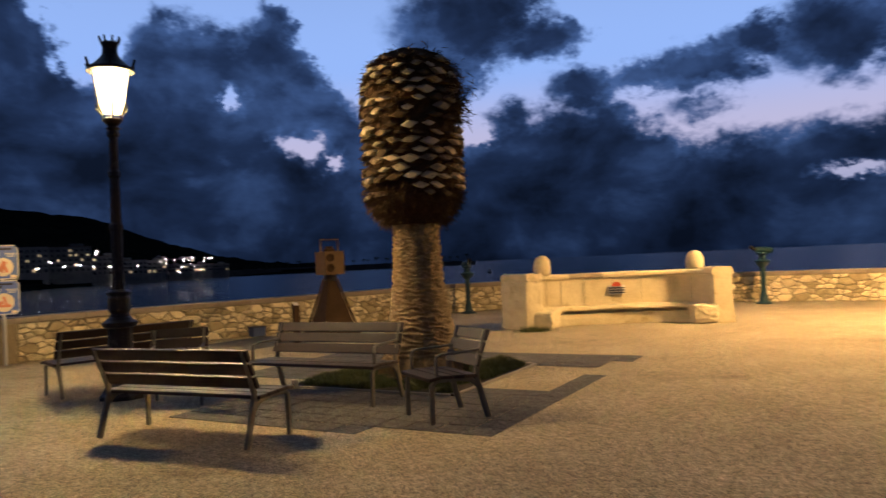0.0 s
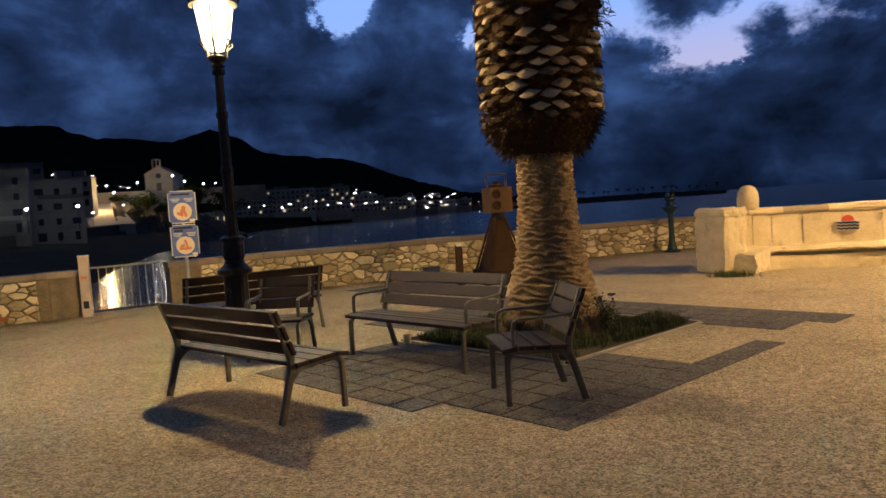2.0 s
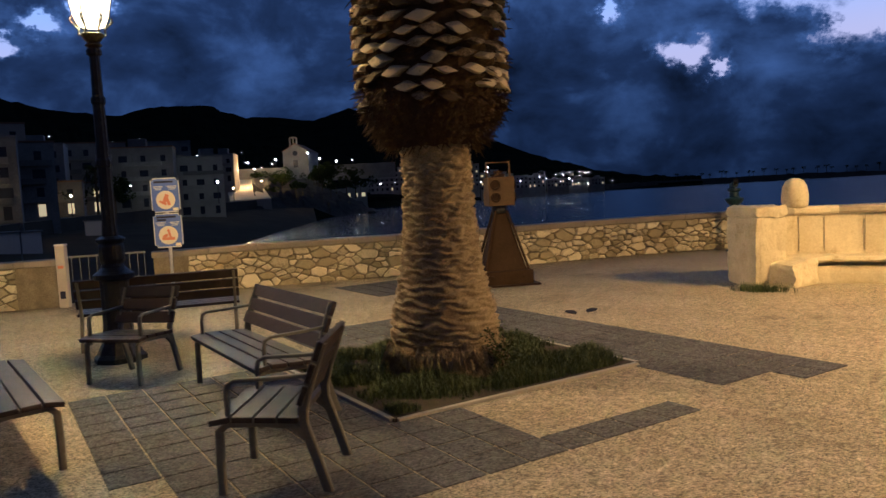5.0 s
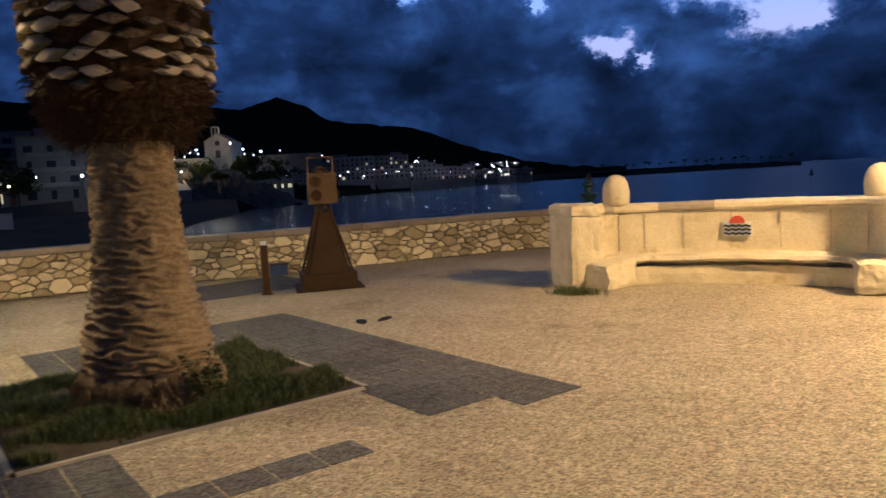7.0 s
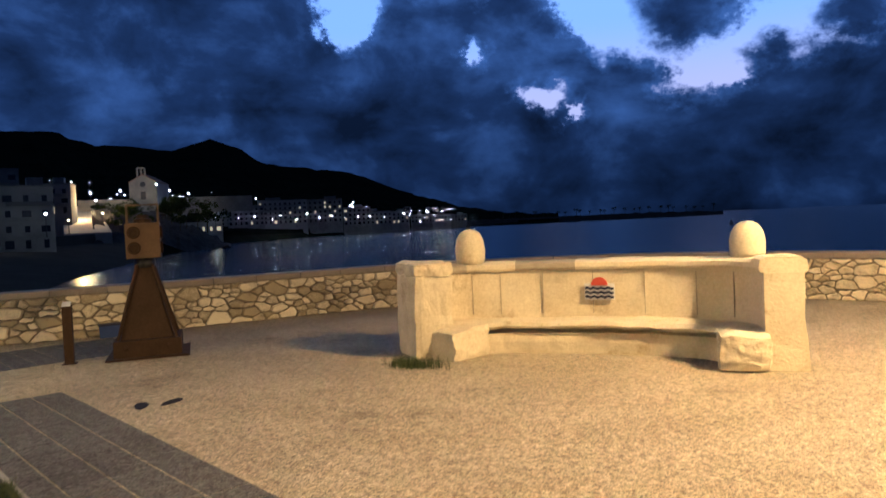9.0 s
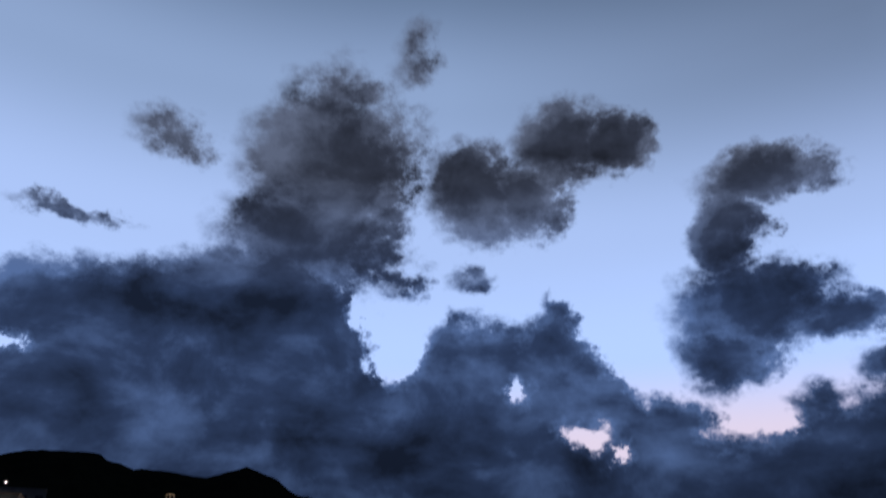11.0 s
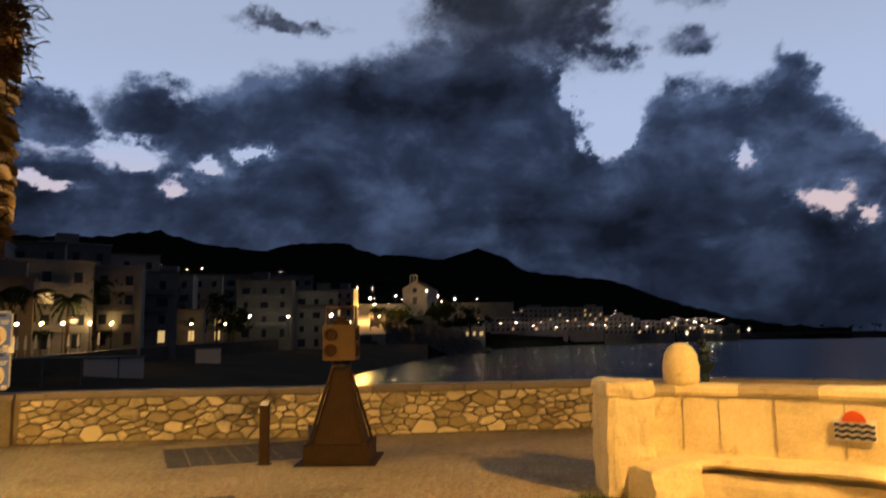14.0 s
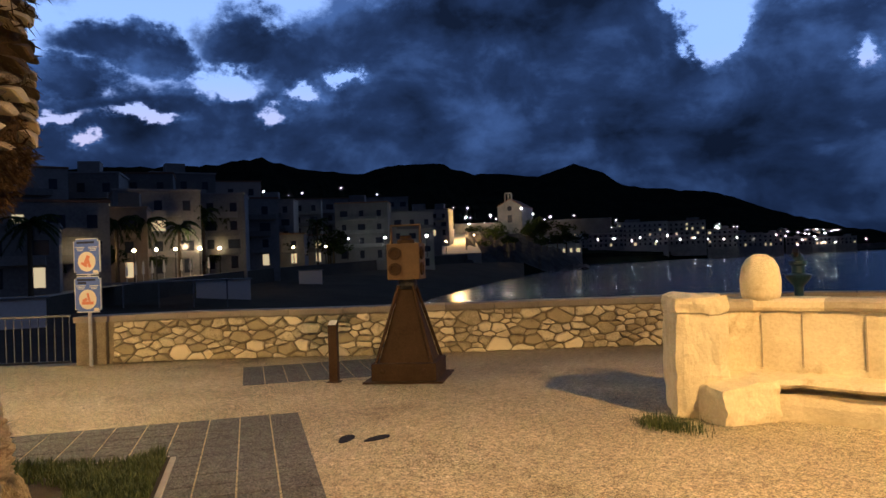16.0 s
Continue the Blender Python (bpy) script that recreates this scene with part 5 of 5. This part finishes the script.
def shrub():
    t = tagged(empty("shrub", Matrix.Translation(SHRUB)), "small dark leafy shrub at the foot of the palm", "shrub")
    r = random.Random(3)
    tips = []
    for i in range(9):
        a, h = r.uniform(0, 6.28), r.uniform(0.2, 0.42)
        tip = Vector((math.cos(a) * r.uniform(0.04, 0.22), math.sin(a) * r.uniform(0.04, 0.22), h))
        part("stem", tube([(0, 0, 0), tip * 0.5 + Vector((0, 0, 0.05)), tip], 0.008, seg=5), M_BARK, t)
        tips.append(tip)
    verts, faces = [], []
    for i in range(520):
        p = tips[i % 9] * r.uniform(0.35, 1.0) + Vector((r.gauss(0, 0.035), r.gauss(0, 0.035), r.gauss(0, 0.03)))
        d = Vector((r.gauss(0, 1), r.gauss(0, 1), r.gauss(0.3, 0.7))).normalized() * r.uniform(0.02, 0.04)
        w = d.cross(Vector((r.gauss(0, 1), r.gauss(0, 1), 1))).normalized() * 0.011
        o = len(verts)
        verts += [p, p + d * 0.5 + w, p + d, p + d * 0.5 - w]
        faces.append((o, o + 1, o + 2, o + 3))
    obj("foliage", mesh_of("foliage", verts, faces, M_GRASS), t)


shrub()


# ---- curved stone bench ----
def stone_bench():
    b = tagged(empty("stone_bench", pose(1.75, 17.3, 0)), "curved pale limestone bench with high back and two rounded finials", "stone bench")
    inv = Matrix.Translation((-1.75, -17.3, 0))
    back = smooth_line([(-0.5, 16.86), (-0.22, 17.16), (0.15, 17.45), (0.75, 17.68), (1.75, 17.78), (2.75, 17.72), (3.32, 17.5), (3.66, 17.1), (3.74, 16.68)], 0.06)

    def piece(name, line, sec, material, label="", wob=0.018, freq=2.6):
        v, f = sweep(line, sec, wob, freq)
        me = mesh_of(name, [inv @ Vector(q) for q in v], f, material, False)
        return obj(name, me, b, label)

    hs = [0.0, 0.1, 0.2, 0.32, 0.45, 0.58, 0.7, 0.82, 0.93, 0.985]
    sec = [(-0.17 - 0.06 * max(0, 0.4 - z), z) for z in hs] + [(0.2 + 0.05 * max(0, 0.5 - z), z) for z in reversed(hs)]
    piece("backrest", back, sec, M_LIME)
    n = len(back)
    cuts = [int(f * (n - 1)) for f in (0, 0.11, 0.18, 0.33, 0.46, 0.6, 0.74, 0.89, 1)]
    for i, (c0, c1) in enumerate(zip(cuts, cuts[1:])):
        line = back[c0:c1 + 1]
        top = 1.1 + (0.04 if i in (0, len(cuts) - 2) else 0)
        sec = [(-0.2, 0.987), (-0.215, 1.02), (-0.205, top - 0.03), (-0.15, top), (0.17, top), (0.22, top - 0.03), (0.235, 1.02), (0.22, 0.987)]
        piece("coping_block", line, sec, M_LIMEDARK if i in (1, 3) else M_LIME, "greyed coping block" if i in (1, 3) else "", 0.012)
    nn = normals(back)
    for c in [int(f * (n - 1)) for f in (0.12, 0.2, 0.29, 0.39, 0.49, 0.59, 0.7, 0.81)]:
        p, q = back[c], nn[c]
        m = inv @ pose(p.x - q.x * 0.172, p.y - q.y * 0.172, 0.7, 0, 0, math.degrees(math.atan2(q.y, q.x)))
        part("joint", boxed((0, 0, 0), (0.014, 0.008, 0.5)), M_LIMEDARK, b, m=m)
    seat = back[5:-6]
    edge = [(-0.17, 0.3), (-0.45, 0.3), (-0.5, 0.31), (-0.515, 0.34), (-0.48, 0.385), (-0.33, 0.4), (-0.17, 0.405)]
    piece("seat", seat, edge, M_LIME, "", 0.022, 4.0)
    piece("seat_base", seat, [(-0.16, 0.0), (-0.16, 0.31), (-0.3, 0.31), (-0.31, 0.255), (-0.43, 0.245), (-0.44, 0.14), (-0.435, 0.0)], M_LIME, "", 0.015, 4.0)
    for cx_, cy_, cz_, sx_, sy_, sz_, rz_, lab in ((-0.32, 16.98, 0.5, 0.8, 0.5, 1.0, -47, "broad worn end pier"), (-0.31, 16.97, 1.07, 0.8, 0.5, 0.17, -47, "rounded end coping"), (0.06, 16.93, 0.17, 0.7, 0.62, 0.36, -22, "worn crumbling end block"), (3.36, 16.78, 0.185, 0.5, 0.44, 0.36, 4, "squared worn seat end")):
        bm = bmesh.new()
        add_box(bm, (0, 0, 0), (sx_, sy_, sz_), None, min(0.09, sz_ * 0.42))
        bmesh.ops.subdivide_edges(bm, edges=bm.edges, cuts=7, use_grid_fill=True)
        rot = Matrix.Rotation(radians(rz_), 4, "Z")
        for v in bm.verts:
            if sz_ < 0.5 and sz_ > 0.2 and v.co.z > 0:
                v.co.z += 0.03 + v.co.y * 0.12
            v.co = rot @ v.co + Vector((cx_ - 1.75, cy_ - 17.3, cz_))
            s = noise.noise_vector(v.co * 5) * 0.03 + noise.noise_vector(v.co * 13) * 0.016
            v.co += Vector((s.x, s.y, s.z if v.co.z > 0.05 else 0))
        part("end_block", bm, M_LIME, b, lab)
    for x, y, h in ((0.15, 17.42, 1.52), (3.4, 17.5, 1.49)):
        part("finial", lathe([(0.17, 1.08), (0.185, 1.15), (0.19, 1.27), (0.17, h - 0.12), (0.125, h - 0.04), (0.06, h), (0.01, h + 0.006)], 22), M_LIME, b, smooth=True, m=Matrix.Translation((x - 1.75, y - 17.3, 0)))
    # red sun over blue waves, set in the back
    ob = empty("emblem", pose(1.74 - 1.75, 17.57 - 17.3, 0.76))
    ob.parent = b
    ob["label"] = "enamel emblem of a red sun over dark waves"
    bm = bmesh.new()
    a = [(0.1 * math.cos(t), 0.1 * math.sin(t) + 0.03) for t in [math.pi * i / 16 for i in range(17)]]
    bm = plate(a, 0, 0.012)
    bmesh.ops.rotate(bm, verts=bm.verts, cent=(0, 0, 0), matrix=Matrix.Rotation(radians(90), 3, "X"))
    part("sun", bm, M_RED, ob, "red half disc")
    for k in range(3):
        pts = [(-0.17 + 0.34 * i / 24, 0.008 * math.sin(i * math.pi / 3) - 0.005 - 0.052 * k) for i in range(25)]
        bm = plate([(x, z + 0.014) for x, z in pts] + [(x, z - 0.014) for x, z in reversed(pts)], 0, 0.012)
        bmesh.ops.rotate(bm, verts=bm.verts, cent=(0, 0, 0), matrix=Matrix.Rotation(radians(90), 3, "X"))
        part("wave", bm, M_INK, ob, "dark blue wave")
    part("tile", boxed((0, 0.004, -0.045), (0.36, 0.008, 0.2)), M_WHITE, ob, "pale tile")


stone_bench()


# ---- rusted steel sculpture, bollard, telescopes ----
def sculpture():
    s = tagged(empty("sculpture", pose(-4.28, 16.38, 0, 0, 0, 42.6)), "rusted steel sculpture of a boxed lantern on a tapered stand", "sculpture")
    part("ground_plate", boxed((0, 0, 0.012), (1.05, 1.05, 0.024), bevel=0.004), M_CORTEN, s)
    plinth = part("plinth", boxed((0, 0, 0.135), (0.86, 0.86, 0.225), bevel=0.012), M_CORTEN, s)
    for x in (-0.27, 0.27):
        bm = lathe([(0.035, 0), (0.035, 0.012), (0.02, 0.02)], 12)
        bmesh.ops.rotate(bm, verts=bm.verts, cent=(0, 0, 0), matrix=Matrix.Rotation(radians(90), 3, "X"))
        bmesh.ops.translate(bm, verts=bm.verts, vec=(x, -0.43, 0.15))
        part("bolt", bm, M_CORTEN, plinth)

    def frustum(w0, w1, z0, z1):
        return boxed((0, 0, (z0 + z1) / 2), (w0, w0, z1 - z0), taper=w1 / w0)

    part("stand", frustum(0.68, 0.17, 0.25, 1.22), M_CORTEN, s)
    for i in range(4):
        a = math.pi / 2 * i + math.pi / 4
        c, q = math.cos(a) * 1.414, math.sin(a) * 1.414
        part("corner_rib", tube([(0.37 * c, 0.37 * q, 0.25), (0.1 * c, 0.1 * q, 1.24)], 0.045, 0.045, 6), M_CORTEN, s)
    part("neck", lathe([(0.12, 1.2), (0.14, 1.25), (0.13, 1.33)], 16), M_IRON, s)
    box = part("lantern_box", boxed((0, 0, 1.57), (0.44, 0.44, 0.48), bevel=0.01), M_CORTBOX, s, "ochre steel box with round lenses")

    def lens(x, z, face):
        bm = lathe([(0.085, 0), (0.085, 0.03), (0.06, 0.03), (0.055, 0.01), (0.01, 0.006)], 20)
        bmesh.ops.rotate(bm, verts=bm.verts, cent=(0, 0, 0), matrix=Matrix.Rotation(radians(90), 3, "X"))
        bmesh.ops.translate(bm, verts=bm.verts, vec=(x, -0.22, z))
        bmesh.ops.rotate(bm, verts=bm.verts, cent=(0, 0, 0), matrix=Matrix.Rotation(radians(face), 3, "Z"))
        part("lens_ring", bm, M_CORTEN, box)

    for f in (0, 90):
        lens(-0.11, 1.68, f)
        lens(-0.11, 1.47, f)
    fr = 0.03
    part("handle", tube([(-0.2, 0, 1.8), (-0.2, 0, 2.06), (0.2, 0, 2.06), (0.2, 0, 1.8)], 0.045, 0.045, 6), M_CORTBOX, s, "square steel frame handle")
    part("knob", lathe([(0.12, 1.8), (0.12, 1.86), (0.08, 1.88), (0.08, 1.92)], 14), M_CORTEN, s)


sculpture()


def bollard():
    b = tagged(empty("info_bollard", pose(-4.78, 15.5, 0, 0, 0, 42)), "slim rusted steel bollard with a pale slanted top plate", "bollard")
    bm = boxed((0, 0, 0.39), (0.115, 0.1, 0.78), bevel=0.006)
    for v in bm.verts:
        if v.co.z > 0.7:
            v.co.z += v.co.y * 0.6
    part("shaft", bm, M_CORTEN, b)
    part("plate", boxed((0, 0, 0.79), (0.105, 0.1, 0.008), Matrix.Rotation(math.atan(0.6), 3, "X")), M_WHITE, b, "pale information plate")
    part("foot", boxed((0, 0, 0.006), (0.17, 0.15, 0.012)), M_CORTEN, b)


bollard()


def telescope(x, y, rz, label):
    t = tagged(empty("coin_telescope", pose(x, y, 0, 0, 0, rz)), label, "telescope", "telescopes by the sea wall")
    part("base", lathe([(0.2, 0), (0.2, 0.03), (0.13, 0.06), (0.09, 0.2), (0.075, 0.3)], 18), M_TEAL, t)
    part("column", lathe([(0.075, 0.28), (0.065, 0.5), (0.07, 0.95), (0.09, 1.0)], 18), M_TEAL, t)
    part("coin_box", lathe([(0.09, 0.98), (0.19, 1.1), (0.2, 1.14), (0.1, 1.17), (0.09, 1.28), (0.14, 1.31), (0.13, 1.36)], 18), M_TEAL, t)
    part("tube", tube([(0.27, 0, 1.4), (0.1, 0, 1.42), (-0.12, 0, 1.44), (-0.2, 0, 1.45)], 0.13, 0.15, 12), M_TEAL, t)
    part("eyepiece", tube([(-0.18, 0, 1.45), (-0.25, 0, 1.48), (-0.31, 0, 1.53)], 0.09, 0.09, 10), M_IRON, t)


telescope(-1.78, 22.2, 110, "teal cast-iron coin telescope by the sea wall")
telescope(6.1, 21.5, 10, "teal cast-iron coin telescope tilted up by the wall")


# ---- small things ----
def footprint(x, y, rz):
    o = [(0.062 * math.cos(t) * (1 + 0.25 * math.sin(t)), 0.15 * math.sin(t)) for t in [2 * math.pi * i / 24 for i in range(24)]]
    ob = part("footprint_marker", plate(o, 0.0, 0.006), M_FOOT, m=pose(x, y, 0, 0, 0, rz))
    tagged(ob, "dark sole-shaped marker fixed on the paving", "floor marker", "footprint markers")


footprint(-1.92, 13.95, 42)
footprint(-1.74, 14.16, 8)
cup = tagged(empty("paper_cup", pose(-3.23, 10.2, 0)), "small pale paper cup standing by the palm bed", "cup")
part("body", lathe([(0.032, 0), (0.045, 0.11), (0.047, 0.115), (0.043, 0.115), (0.03, 0.01)], 18), M_PAPER, cup, smooth=True)
crate = tagged(empty("small_crate", pose(-6.3, 17.5, 0, 0, 0, 50)), "small blue plastic box at the foot of the wall", "box")
part("body", boxed((0, 0, 0.1), (0.3, 0.22, 0.2), bevel=0.015, taper=1.06), M_BLUEBOX, crate)
part("lid", boxed((0, 0, 0.21), (0.33, 0.25, 0.03), bevel=0.01), M_INK, crate)

# ---- dark paving slabs round the bed ----
def dark(u, v):
    if -7.9 < u < -6.1 and 2.85 < v < 5.2:
        return True
    if BU - 0.02 < u < 0.03 and -0.02 < v < BV + 0.02:
        return False
    if not (-4.0 < u < 1.35 and -1.85 < v < 3.52):
        return False
    if u > 0 and 0.5 < v < 2.4 and (u < 0.86 or v > 1.78):
        return False
    if u > 1.0 and 1.78 < v < 2.95:
        return False
    if u > 0.1 and v < -1.5:
        return False
    if u < -2.4 and v < 0.7:
        return False
    return True


pavement = bpy.data.objects["pavement"]
slab_me = []
for k in range(3):
    bm = boxed((0, 0, 0.0), (0.286, 0.286, 0.02), bevel=0.004)
    me = bpy.data.meshes.new("slab")
    bm.to_mesh(me)
    bm.free()
    me.materials.append(M_SLAB)
    slab_me.append(me)
r = random.Random(21)
ang = math.degrees(math.atan2(U.y, U.x))
count = 0
for i in range(-27, 5):
    for j in range(-7, 18):
        u, v = 0.03 + 0.15 + 0.3 * i, 0.02 + 0.15 + 0.3 * j - 0.07
        if not dark(u, v):
            continue
        x, y = uv(u, v)
        obj("slab", slab_me[count % 3], pavement, m=pose(x, y, -0.004 + r.uniform(-0.0012, 0.0012), 0, 0, ang))
        count += 1
r = random.Random(5)
left_wall = bpy.data.objects["wall_left"]
bm = boxed((0, 0, 0), (0.22, 0.05, 0.055), bevel=0.006)
brick_me = bpy.data.meshes.new("brick")
bm.to_mesh(brick_me)
bm.free()
brick_me.materials.append(M_BRICK)
d_l = (left_line[6] - left_line[3]).normalized()
n_l = Vector((d_l.y, -d_l.x, 0))
if n_l.dot(Vector((1, 0, 0))) < 0:
    n_l = -n_l
for i in range(4):
    for j in range(2):
        q = left_line[3] + d_l * (0.3 + 0.24 * i + 0.1 * j) + n_l * 0.085
        obj("brick", brick_me, left_wall, m=pose(q.x, q.y, 0.12 + 0.068 * j, 0, r.uniform(-3, 3), math.degrees(math.atan2(d_l.y, d_l.x))))
